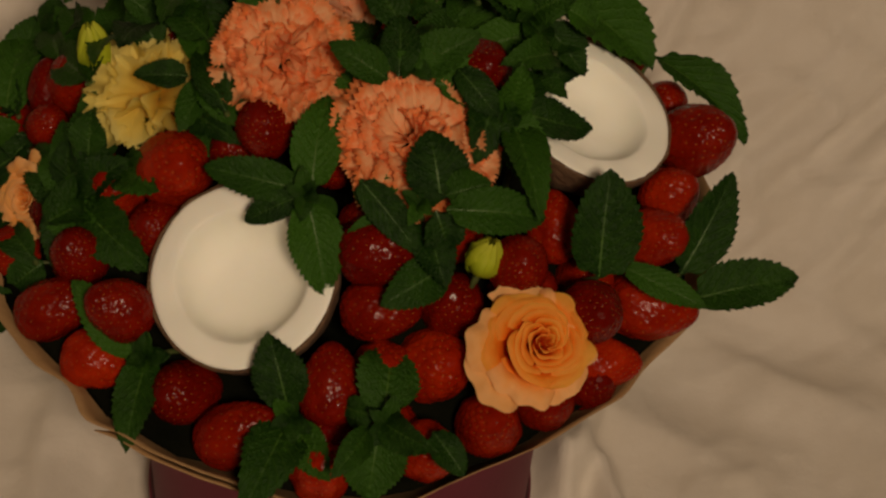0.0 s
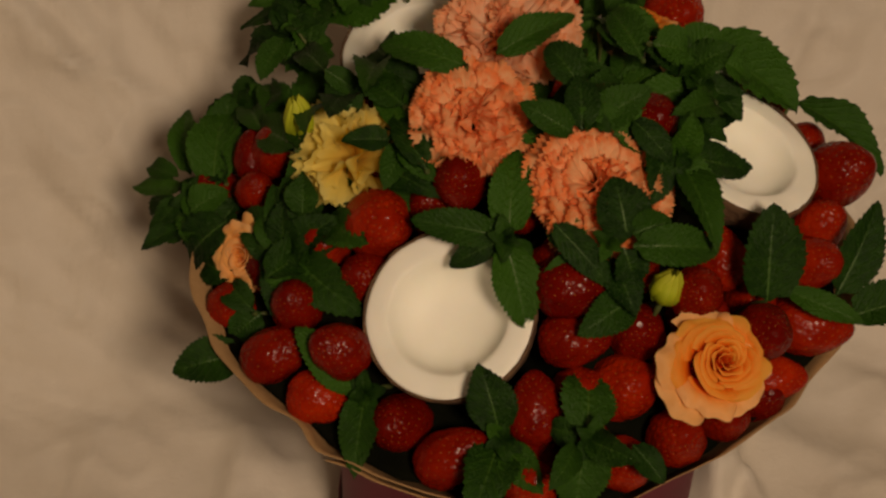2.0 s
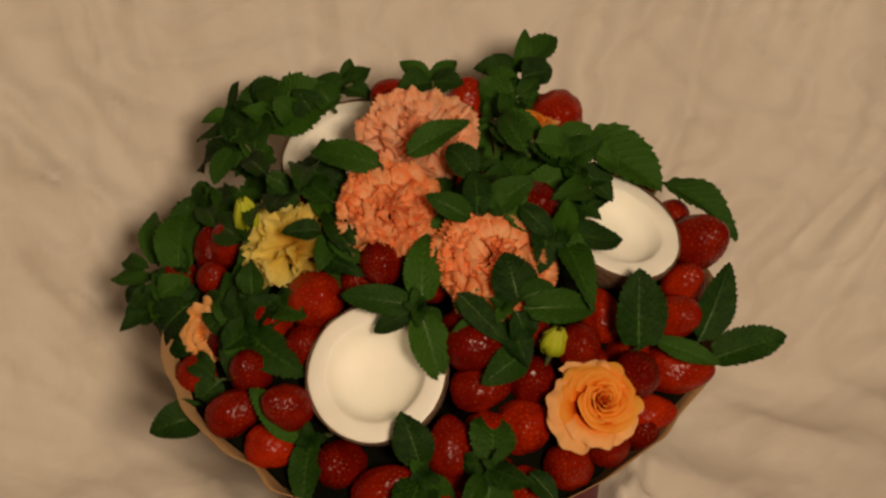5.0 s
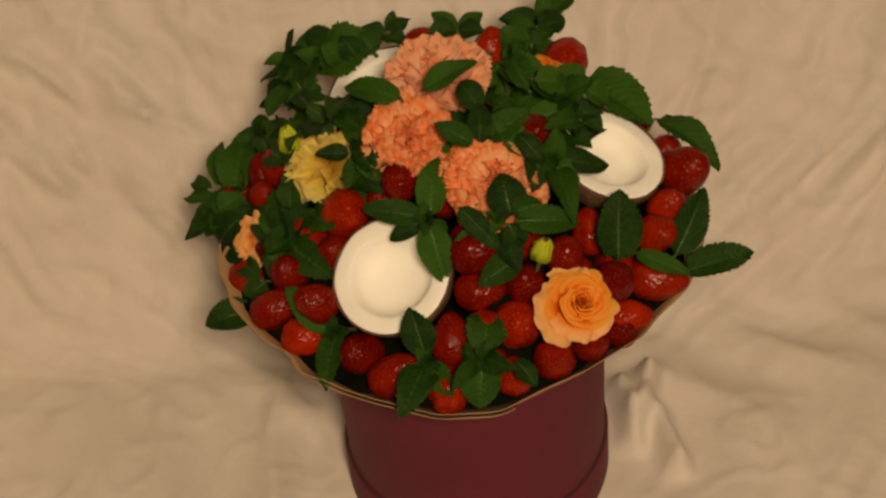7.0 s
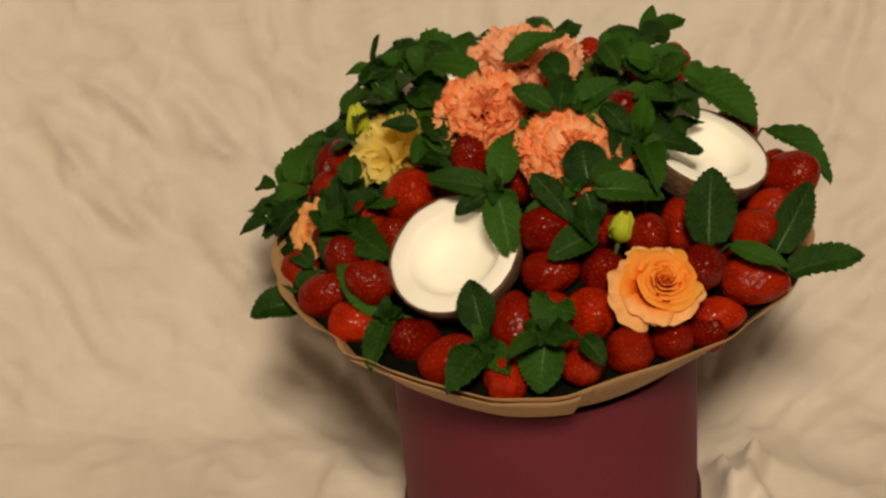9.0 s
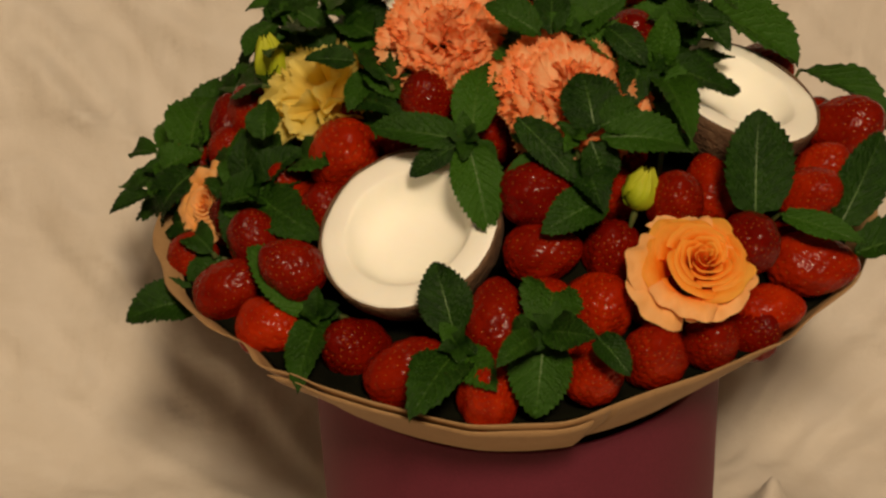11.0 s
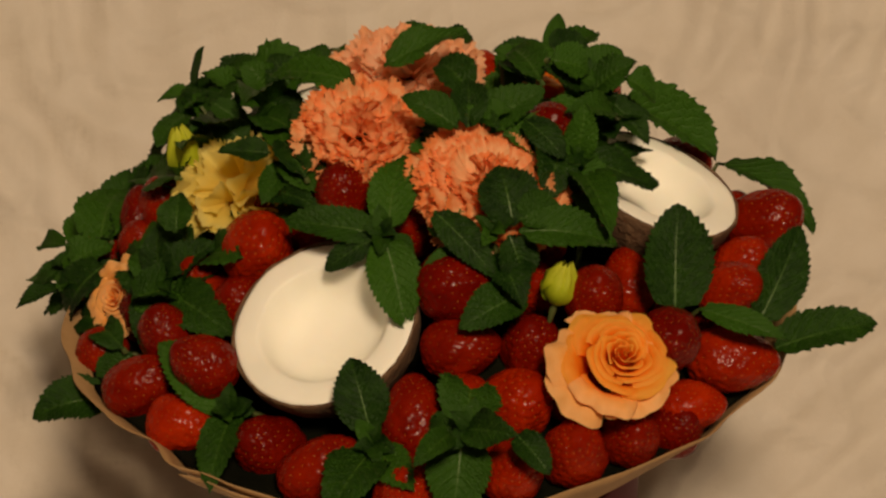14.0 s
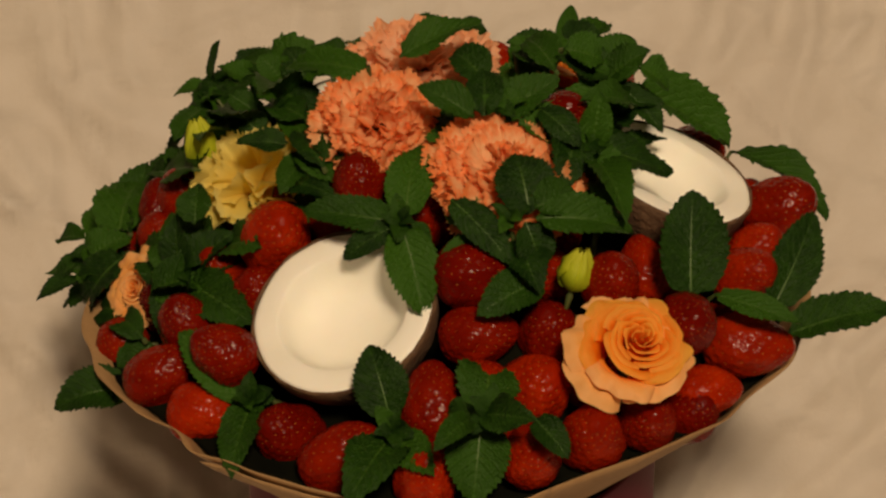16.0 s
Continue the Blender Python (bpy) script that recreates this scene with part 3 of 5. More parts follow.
def rose(at, normal, r, turn, label, seed=0, lean=(0.0, 0.0, 0.0), inner=None):
    """A tight spiral heart, leaning to one side, in a loose cup of wider petals."""
    flower = hub("rose", at)
    frame_ = upright(at, normal, turn)
    heart_frame = Matrix.Translation(lean) @ frame_
    heart = 17
    for i in range(heart):
        k = i / (heart - 1)
        me = rose_petal("petal", inner or ROSE_HEART, r, i * 2.25, 1.62 - 0.55 * k, 0.01 + 0.10 * k, 0.040 + 0.58 * k ** 1.1, 0.40 - 0.12 * k + 0.035 * math.sin(i * 1.9), 0.03 + 0.30 * k, 0.05 + 0.05 * k, seed + i, wavy=0.03, swell=0.72)
        part("petal", me, flower, heart_frame)
    for i in range(5):
        me = rose_petal("petal", inner or ROSE_HEART, r, 1.9 + i * 1.26, 0.86, 0.18, 0.70, 0.30 - 0.03 * i, 0.45, 0.10, seed + 70 + i, wavy=0.07, swell=0.95)
        part("petal", me, flower, Matrix.Translation([v * 0.5 for v in lean]) @ frame_)
    for i in range(7):
        k = i / 6
        me = rose_petal("petal", ROSE_OUTER, r, 0.7 + i * 2.4, 0.80 - 0.10 * k, 0.20, 0.74 + 0.10 * k, 0.32 - 0.20 * k, 0.60 + 0.35 * k, 0.07, seed + 40 + i, wavy=0.10)
        part("petal", me, flower, frame_, "pale peach outer petal")
    calyx("calyx", flower, frame_ @ Matrix.Translation((0, 0, -0.55 * r)), r, 0.018)
    tagged(flower, label, "rose", "roses in the bouquet")


def lisianthus(at, normal, r, seed):
    rng = random.Random(seed)
    flower = hub("lisianthus", at)
    frame_ = upright(at, normal, 20)
    for i in range(15):
        t = (i + 1) / 15
        a = i * 2.39996
        tilt = radians(14 + 52 * t)
        d = Vector((math.sin(tilt) * math.cos(a), math.sin(tilt) * math.sin(a), math.cos(tilt)))
        facing = Vector((-math.cos(a) * math.cos(tilt), -math.sin(a) * math.cos(tilt), math.sin(tilt)))
        me = petal_sheet("petal", YELLOW, r * (1.25 + 0.25 * t), 0.72, 4.0 + 2 * rng.random(), 0.17, 0.07, -0.06 * t, seed + i, 11, 31)
        part("petal", me, flower, frame_ @ basis((0, 0, -0.75 * r), d, facing))
    calyx("calyx", flower, frame_ @ Matrix.Translation((0, 0, -0.70 * r)), r, 0.020)
    tagged(flower, "pale yellow lisianthus with crumpled ruffled petals", "flower")


def flower_bud(at, axis, r, long, seed):
    bud = hub("flower_bud", at)
    frame_ = upright(at, axis, seed * 50)
    for i in range(7):
        a = i * 2 * math.pi / 7
        verts, uvs = [], []
        for p in range(9):
            s = p / 8
            for q in range(7):
                b = -1 + q / 3
                ang = a + b * 0.62 + s * 0.7
                rad = r * (0.12 + 1.05 * math.sin(math.pi * (0.10 + 0.86 * s ** 0.85)) ** 0.8) * (1 + 0.08 * b) * (0.86 + 0.02 * i)
                rag = noise.noise((i * 3.3 + seed, b * 2.5, s * 2))
                rad *= 1 + 0.30 * rag * s
                top = long * (s - 0.5) - (0.16 * long * abs(b) * s) + 0.14 * long * rag * s
                verts.append((rad * math.cos(ang), rad * math.sin(ang), top))
                uvs.append((s, b))
        part("petal", mesh_of("petal", verts, grid_faces(9, 7), BUD, uvs), bud, frame_)
    calyx("calyx", bud, frame_ @ Matrix.Translation((0, 0, -0.42 * long)), r, 0.014)
    tagged(bud, "closed yellow-green flower bud among the mint", "flower bud", "flower buds in the bouquet")


# ---- mint ----
def leaf_mesh(long, wide, arch, fold, seed, n=46, m=5):
    rng = random.Random(seed)
    ph, bend = rng.uniform(0, 6.28), rng.uniform(-0.09, 0.09)
    droop, twist, ruffle = rng.uniform(-0.05, 0.20), rng.uniform(-0.5, 0.5), rng.uniform(0.04, 0.11)
    teeth = [rng.uniform(0.5, 1.3) for _ in range(n * 2)]
    verts, uvs = [], []
    for i in range(n):
        u = i / (n - 1)
        hw = 0.5 * wide * (u ** 0.52) * ((1 - u) ** 0.82) * 2.40
        if u < 0.05:
            hw = max(hw * 0.5, 0.0009)
        for j in range(-m, m + 1):
            v = j / m
            edge = 1.0
            if abs(j) == m:
                edge = 1 + 0.105 * ((i % 3) / 2 - 0.5) * min(1.0, u * 5) * teeth[i // 3 + (n if j > 0 else 0)]
            y = hw * v * edge + bend * long * u * (1 - u)
            z = arch * long * 4 * u * (1 - u) + fold * abs(hw * v)
            z += ruffle * wide * math.sin(8 * u + ph + (2 if j > 0 else 0)) * v * v - droop * long * u ** 2.5 + twist * hw * v * u
            z += 0.055 * wide * math.cos(6.283 * (u * 9.0 - abs(v) * 2.6)) * min(1.0, abs(v) * 3) * (1 - abs(v) * 0.5)
            ahead = 0.012 * long * (i % 3) * min(1.0, u * 5) if abs(j) == m and u < 0.97 else 0.0
            verts.append((long * u + (0.03 * long * (abs(v)) if u > 0.1 else 0) * (1 - u) + ahead, y, z))
            uvs.append((u, v))
    blade = mesh_of("leaf", verts, grid_faces(n, 2 * m + 1), MINT, uvs)
    ridge_verts = []
    for i in range(0, n - 4, 3):
        x, y, z = verts[i * (2 * m + 1) + m]
        half = max(0.00022, 0.030 * wide * (1 - i / n) * (0.6 if i == 0 else 1.0))
        ridge_verts += [(x, y - half, z - 0.0002), (x, y, z + 0.55 * half), (x, y + half, z - 0.0002)]
    midrib = mesh_of("midrib", ridge_verts, grid_faces(len(ridge_verts) // 3, 3), MIDRIB)
    return blade, midrib


LEAF_COUNT = [0]


def leaf(sprig, base, tip, wide, facing):
    LEAF_COUNT[0] += 1
    rng = random.Random(LEAF_COUNT[0] * 7)
    arch, fold = rng.uniform(0.02, 0.13), rng.uniform(0.12, 0.62)
    b, t = Vector(base), Vector(tip)
    blade, midrib = leaf_mesh((t - b).length, wide, arch, fold, LEAF_COUNT[0])
    ob = part("leaf", blade, sprig, basis(b, t - b, facing))
    if wide > 0.012:
        part("midrib", midrib, ob, None, "pale green midrib")


def mint_sprig(at, root, label="sprig of dark green mint with toothed leaves"):
    """A stem from root up to the joint of the leaves."""
    sprig = hub("mint_sprig", at)
    a, b = Vector(root), Vector(at)
    bow = Vector((0.004, 0.003, 0.006)) * min(1.0, ((b - a).length / 0.06) ** 2)
    pts = [a.lerp(b, k) + bow * math.sin(math.pi * k) for k in (0, 0.25, 0.5, 0.75, 1.0)]
    part("stem", tube("stem", pts, [0.0016, 0.0015, 0.0014, 0.0013, 0.0009], STEM), sprig, Matrix.Identity(4), "thin green stem")
    return tagged(sprig, label, "mint", "mint sprigs in the bouquet")


# ---- the bouquet ----
coconut((-0.0528, -0.0541, 0.3041), (-0.266, -0.384, 0.884), 0.0462, 1)
coconut((0.1172, 0.0287, 0.3262), (0.334, -0.079, 0.939), 0.0442, 2)
coconut((-0.0520, 0.1420, 0.3090), (-0.250, 0.000, 0.970), 0.0465, 3)

strawberry((-0.0845, 0.0041, 0.3128), (0.20, -0.55, 0.81), 0.0438, 0.0402, 1)
strawberry((-0.1502, 0.0776, 0.2913), (-0.00, 0.58, 0.81), 0.0301, 0.0236, 2)
strawberry((-0.1497, 0.0551, 0.2880), (0.12, -0.02, 0.99), 0.0240, 0.0236, 3)
strawberry((-0.0418, 0.0066, 0.3407), (-0.20, -0.23, 0.95), 0.0318, 0.0310, 4)
strawberry((-0.1672, 0.0001, 0.2549), (-0.19, -0.25, 0.95), 0.0316, 0.0310, 5)
strawberry((-0.1425, -0.0415, 0.2640), (0.86, 0.07, 0.50), 0.0408, 0.0321, 6)
strawberry((-0.1215, -0.0695, 0.2590), (0.97, -0.26, 0.04), 0.0354, 0.0313, 7)
strawberry((-0.0817, -0.0888, 0.2584), (-0.45, -0.57, 0.69), 0.0410, 0.0348, 8)
strawberry((-0.0556, -0.1143, 0.2636), (0.82, 0.06, 0.57), 0.0431, 0.0329, 9)
strawberry((-0.0127, -0.1003, 0.2816), (0.06, 0.71, 0.70), 0.0395, 0.0327, 10)
strawberry((0.0116, -0.0550, 0.3217), (0.97, -0.13, 0.21), 0.0408, 0.0346, 11)
strawberry((0.0114, -0.0704, 0.2976), (0.97, -0.14, 0.20), 0.0389, 0.0319, 12)
strawberry((0.0452, -0.0644, 0.2933), (-0.12, -0.32, 0.94), 0.0361, 0.0342, 13)
strawberry((0.0368, -0.0873, 0.2765), (0.42, -0.46, 0.78), 0.0406, 0.0386, 14)
strawberry((0.0744, -0.0622, 0.3200), (0.08, -0.44, 0.89), 0.0316, 0.0310, 15)
strawberry((0.0967, -0.0236, 0.3000), (-0.17, 0.66, 0.73), 0.0368, 0.0310, 16)
strawberry((0.1086, -0.0796, 0.3048), (0.21, -0.71, 0.68), 0.0333, 0.0326, 17)
strawberry((0.1446, -0.0517, 0.2715), (0.98, -0.20, 0.03), 0.0461, 0.0352, 18)
strawberry((0.1200, -0.0803, 0.2658), (0.98, -0.15, 0.16), 0.0341, 0.0273, 19)
strawberry((0.1122, -0.0845, 0.2571), (0.40, -0.46, 0.79), 0.0324, 0.0310, 20)
strawberry((0.0606, -0.1155, 0.2683), (0.07, -0.51, 0.86), 0.0383, 0.0337, 21)
strawberry((0.0886, -0.1013, 0.2648), (0.09, -0.67, 0.73), 0.0345, 0.0310, 22)
strawberry((0.1758, 0.0351, 0.2966), (0.66, -0.30, 0.69), 0.0443, 0.0406, 23)
strawberry((0.1460, -0.0298, 0.2985), (0.59, -0.51, 0.63), 0.0371, 0.0310, 24)
strawberry((0.1577, 0.0007, 0.2942), (0.58, -0.01, 0.82), 0.0316, 0.0310, 25)
strawberry((0.0605, 0.0197, 0.3644), (0.14, -0.57, 0.81), 0.0316, 0.0310, 26)
strawberry((0.0311, -0.1309, 0.2702), (0.30, -0.59, 0.75), 0.0334, 0.0315, 27)
strawberry((-0.0178, -0.1355, 0.2633), (0.07, -0.29, 0.96), 0.0355, 0.0310, 28)
strawberry((-0.1316, -0.0234, 0.2822), (-0.32, -0.12, 0.94), 0.0316, 0.0310, 29)
strawberry((-0.1109, -0.0588, 0.2862), (-0.75, -0.06, 0.66), 0.0359, 0.0325, 30)
strawberry((-0.0943, -0.0166, 0.2929), (-0.36, -0.42, 0.83), 0.0316, 0.0310, 31)
strawberry((0.1660, 0.0740, 0.2770), (0.26, 0.18, 0.95), 0.0316, 0.0310, 32)
strawberry((0.0952, 0.1306, 0.3330), (0.21, -0.69, 0.69), 0.0404, 0.0372, 33)
strawberry((0.1400, 0.0900, 0.3010), (0.65, -0.43, 0.63), 0.0379, 0.0372, 34)
strawberry((-0.0150, 0.1620, 0.3300), (-0.71, 0.06, 0.70), 0.0379, 0.0372, 35)
strawberry((0.0380, 0.1700, 0.3150), (0.05, 0.36, 0.93), 0.0379, 0.0347, 37)
strawberry((-0.1370, 0.0750, 0.2980), (-0.10, -0.20, 0.98), 0.0354, 0.0310, 38)
strawberry((-0.0880, 0.0800, 0.3150), (0.15, 0.00, 0.99), 0.0354, 0.0322, 39)
strawberry((-0.1715, 0.0760, 0.2630), (-0.70, -0.17, 0.69), 0.0379, 0.0322, 40)
strawberry((-0.1143, 0.0113, 0.2889), (-0.38, -0.23, 0.89), 0.0342, 0.0310, 41)
strawberry((-0.1445, 0.0122, 0.2699), (-0.23, -0.28, 0.93), 0.0352, 0.0310, 42)
strawberry((0.0083, 0.0222, 0.3208), (0.07, -0.50, 0.86), 0.0367, 0.0310, 43)
strawberry((0.0421, 0.0572, 0.3129), (-0.09, 0.19, 0.98), 0.0352, 0.0310, 44)
strawberry((0.0635, -0.0815, 0.2779), (0.15, -0.53, 0.84), 0.0376, 0.0310, 45)
strawberry((0.0425, 0.0918, 0.3026), (0.21, 0.28, 0.94), 0.0364, 0.0310, 46)
strawberry((0.1123, -0.0375, 0.2796), (0.02, -0.05, 1.00), 0.0398, 0.0310, 47)
strawberry((0.0136, -0.1151, 0.2615), (-0.23, -0.79, 0.57), 0.0380, 0.0310, 48)
strawberry((-0.0464, 0.0573, 0.3120), (-0.36, -0.28, 0.89), 0.0344, 0.0310, 49)
strawberry((-0.1327, 0.0347, 0.2775), (-0.75, -0.19, 0.63), 0.0374, 0.0310, 50)
strawberry((-0.0042, 0.0687, 0.3145), (-0.10, -0.04, 0.99), 0.0373, 0.0310, 51)
strawberry((0.0535, -0.0056, 0.3119), (0.22, -0.56, 0.80), 0.0383, 0.0310, 52)
strawberry((0.0894, 0.1175, 0.2757), (0.49, 0.73, 0.48), 0.0346, 0.0310, 53)
strawberry((0.1211, 0.0887, 0.2724), (-0.25, -0.35, 0.90), 0.0381, 0.0310, 54)
strawberry((-0.0263, 0.0863, 0.3074), (-0.81, -0.08, 0.58), 0.0378, 0.0310, 55)
strawberry((-0.0554, 0.0104, 0.3132), (-0.36, -0.09, 0.93), 0.0344, 0.0310, 56)
strawberry((0.0472, -0.0344, 0.3060), (0.10, -0.73, 0.68), 0.0373, 0.0310, 57)
strawberry((-0.0085, 0.0015, 0.3197), (-0.23, -0.76, 0.61), 0.0377, 0.0310, 58)
strawberry((-0.0730, 0.0382, 0.3071), (-0.56, -0.02, 0.83), 0.0402, 0.0310, 59)
strawberry((0.0361, 0.1153, 0.2932), (-0.16, -0.09, 0.98), 0.0343, 0.0310, 60)
strawberry((0.0477, 0.0214, 0.3155), (-0.01, -0.13, 0.99), 0.0365, 0.0310, 61)
strawberry((0.0958, 0.0855, 0.2869), (0.26, -0.22, 0.94), 0.0361, 0.0310, 62)
strawberry((-0.1042, 0.0757, 0.2861), (-0.71, 0.19, 0.68), 0.0398, 0.0310, 63)
strawberry((-0.1333, 0.0884, 0.2650), (-0.06, -0.76, 0.64), 0.0400, 0.0310, 64)
strawberry((0.0249, 0.0020, 0.3184), (-0.22, -0.54, 0.82), 0.0385, 0.0310, 65)
strawberry((0.0677, 0.0550, 0.3065), (0.55, -0.42, 0.72), 0.0397, 0.0310, 66)
strawberry((0.0807, -0.0524, 0.2882), (0.57, -0.49, 0.66), 0.0394, 0.0310, 67)
strawberry((-0.0830, 0.0132, 0.3041), (-0.71, -0.29, 0.65), 0.0385, 0.0310, 68)
strawberry((0.0076, -0.0304, 0.3126), (0.17, -0.42, 0.89), 0.0403, 0.0310, 69)
strawberry((-0.1081, 0.1079, 0.2716), (-0.10, 0.11, 0.99), 0.0358, 0.0310, 70)
strawberry((0.0659, 0.1120, 0.2874), (0.03, -0.37, 0.93), 0.0373, 0.0310, 71)
strawberry((-0.0519, 0.0822, 0.3039), (-0.23, -0.62, 0.75), 0.0368, 0.0310, 72)
strawberry((-0.0138, 0.0411, 0.3193), (0.05, 0.25, 0.97), 0.0359, 0.0310, 73)
strawberry((0.0128, 0.1007, 0.3029), (0.22, -0.19, 0.96), 0.0390, 0.0310, 74)
strawberry((0.0978, -0.0669, 0.2733), (0.01, -0.43, 0.90), 0.0382, 0.0310, 75)
strawberry((0.0699, 0.0865, 0.2971), (0.57, -0.25, 0.78), 0.0369, 0.0310, 76)
strawberry((0.0113, -0.0915, 0.2805), (0.07, -0.49, 0.87), 0.0400, 0.0310, 77)
strawberry((0.1365, -0.0284, 0.2680), (0.29, -0.40, 0.87), 0.0356, 0.0310, 78)
strawberry((-0.0157, -0.1155, 0.2611), (-0.78, -0.48, 0.41), 0.0352, 0.0310, 79)

rose((0.0765, -0.0954, 0.3008), (0.14, -0.50, 0.85), 0.0325, 200, "open peach-orange rose with paler outer petals", 0, (0.0060, 0.0005, 0.0025))
carnation((-0.0335, 0.0305, 0.3655), (-0.05, -0.35, 0.94), 0.0325, 0.85, CORAL, 46, 1, "coral pink carnation with frilled petal edges")
carnation((0.0300, -0.0170, 0.3570), (0.16, -0.35, 0.92), 0.0385, 0.70, CORAL, 46, 2, "coral pink carnation partly covered by a mint leaf")
carnation((-0.0075, 0.0945, 0.3680), (0.02, -0.05, 1.0), 0.0390, 0.75, PINK, 50, 3, "pale pink carnation with frilled petal edges")
lisianthus((-0.0988, 0.0410, 0.3287), (-0.28, -0.45, 0.85), 0.0265, 5)
rose((-0.1568, 0.0188, 0.2751), (-0.55, -0.55, 0.60), 0.0225, 80, "small pale peach rose half hidden under mint", 200, inner=ROSE_OUTER)
rose((0.0735, 0.1150, 0.3400), (0.15, 0.30, 0.94), 0.0200, 30, "small peach rose behind the mint sprigs", 300)
flower_bud((-0.1233, 0.0629, 0.3349), (-0.15, 0.15, 0.95), 0.0080, 0.0290, 1)
flower_bud((0.0585, -0.0625, 0.3268), (0.25, 0.10, 0.95), 0.0078, 0.0210, 2)

sprig = mint_sprig((-0.0229, -0.0355, 0.3400), (-0.0217, -0.0338, 0.2815))
leaf(sprig, (-0.0206, -0.0330, 0.3392), (-0.0128, 0.0077, 0.3623), 0.0242, (-0.08, -0.48, 0.87))
leaf(sprig, (-0.0227, -0.0372, 0.3387), (-0.0147, -0.0679, 0.3071), 0.0259, (-0.05, -0.72, 0.69))
leaf(sprig, (-0.0244, -0.0313, 0.3378), (-0.0701, -0.0182, 0.3401), 0.0199, (-0.11, -0.53, 0.84))
leaf(sprig, (-0.0257, -0.0360, 0.3391), (-0.0519, -0.0381, 0.3233), 0.0143, (-0.38, -0.59, 0.71))
leaf(sprig, (-0.0204, -0.0368, 0.3394), (-0.0096, -0.0407, 0.3287), 0.0114, (0.29, -0.77, 0.57))
leaf(sprig, (-0.0229, -0.0356, 0.3401), (-0.0322, -0.0364, 0.3459), 0.0069, (0.45, -0.61, 0.65))
leaf(sprig, (-0.0229, -0.0357, 0.3403), (-0.0257, -0.0498, 0.3396), 0.0091, (0.01, -0.05, 1.00))
leaf(sprig, (-0.0230, -0.0364, 0.3414), (-0.0168, -0.0436, 0.3444), 0.0063, (-0.56, -0.16, 0.81))
leaf(sprig, (-0.0229, -0.0357, 0.3403), (-0.0191, -0.0359, 0.3497), 0.0064, (-0.56, -0.80, 0.21))
leaf(sprig, (-0.0229, -0.0355, 0.3400), (-0.0248, -0.0306, 0.3535), 0.0092, (-0.01, -0.94, 0.34))
sprig = mint_sprig((0.0276, -0.0484, 0.3468), (0.0262, -0.0459, 0.2763))
leaf(sprig, (0.0373, -0.0481, 0.3496), (0.0328, -0.0248, 0.3712), 0.0299, (0.02, -0.68, 0.74))
leaf(sprig, (0.0394, -0.0537, 0.3500), (0.0869, -0.0529, 0.3425), 0.0225, (0.14, -0.58, 0.80))
leaf(sprig, (0.0009, -0.0384, 0.3535), (0.0271, -0.0684, 0.3373), 0.0171, (-0.08, -0.52, 0.85))
leaf(sprig, (0.0397, -0.0475, 0.3523), (0.0599, -0.0453, 0.3583), 0.0188, (-0.17, -0.60, 0.78))
leaf(sprig, (0.0351, -0.0521, 0.3474), (0.0427, -0.0599, 0.3261), 0.0219, (0.21, -0.89, 0.40))
leaf(sprig, (0.0410, -0.0640, 0.3222), (0.0102, -0.0834, 0.3181), 0.0224, (0.19, -0.48, 0.86))
leaf(sprig, (0.0000, -0.0300, 0.3450), (0.0220, -0.0520, 0.3380), 0.0188, (-0.16, -0.44, 0.88))
leaf(sprig, (0.0309, -0.0477, 0.3340), (0.0387, -0.0793, 0.3258), 0.0209, (-0.09, -0.27, 0.96))
leaf(sprig, (0.0334, -0.0415, 0.3349), (0.0538, -0.0232, 0.3268), 0.0159, (0.52, -0.21, 0.83))
leaf(sprig, (0.0274, -0.0511, 0.3383), (0.0097, -0.0262, 0.3317), 0.0198, (-0.45, -0.09, 0.89))
leaf(sprig, (0.0175, -0.0470, 0.3341), (-0.0050, -0.0544, 0.3334), 0.0138, (0.14, -0.52, 0.85))
leaf(sprig, (0.0276, -0.0486, 0.3472), (0.0191, -0.0463, 0.3546), 0.0073, (0.33, -0.72, 0.61))
leaf(sprig, (0.0276, -0.0484, 0.3468), (0.0222, -0.0600, 0.3481), 0.0081, (0.30, -0.04, 0.95))
leaf(sprig, (0.0276, -0.0497, 0.3489), (0.0330, -0.0586, 0.3526), 0.0070, (-0.54, 0.03, 0.84))
leaf(sprig, (0.0276, -0.0488, 0.3475), (0.0376, -0.0506, 0.3552), 0.0080, (-0.56, -0.60, 0.58))
leaf(sprig, (0.0276, -0.0488, 0.3475), (0.0309, -0.0431, 0.3552), 0.0064, (-0.11, -0.78, 0.62))
sprig = mint_sprig((0.0259, 0.0127, 0.3750), (0.0246, 0.0121, 0.2903))
leaf(sprig, (0.0147, 0.0024, 0.3755), (-0.0109, 0.0118, 0.3909), 0.0168, (0.23, -0.62, 0.75))
leaf(sprig, (0.0225, 0.0336, 0.3777), (0.0078, 0.0594, 0.3846), 0.0208, (-0.09, -0.31, 0.95))
leaf(sprig, (0.0199, 0.0053, 0.3742), (0.0216, 0.0322, 0.3889), 0.0190, (-0.02, -0.48, 0.88))
leaf(sprig, (0.0252, 0.0153, 0.3673), (0.0586, 0.0241, 0.3829), 0.0217, (-0.23, -0.55, 0.80))
leaf(sprig, (0.0474, 0.0093, 0.3749), (0.0654, -0.0098, 0.3632), 0.0162, (0.04, -0.50, 0.87))
leaf(sprig, (0.0366, 0.0060, 0.3688), (0.0681, 0.0125, 0.3629), 0.0228, (0.25, -0.45, 0.86))
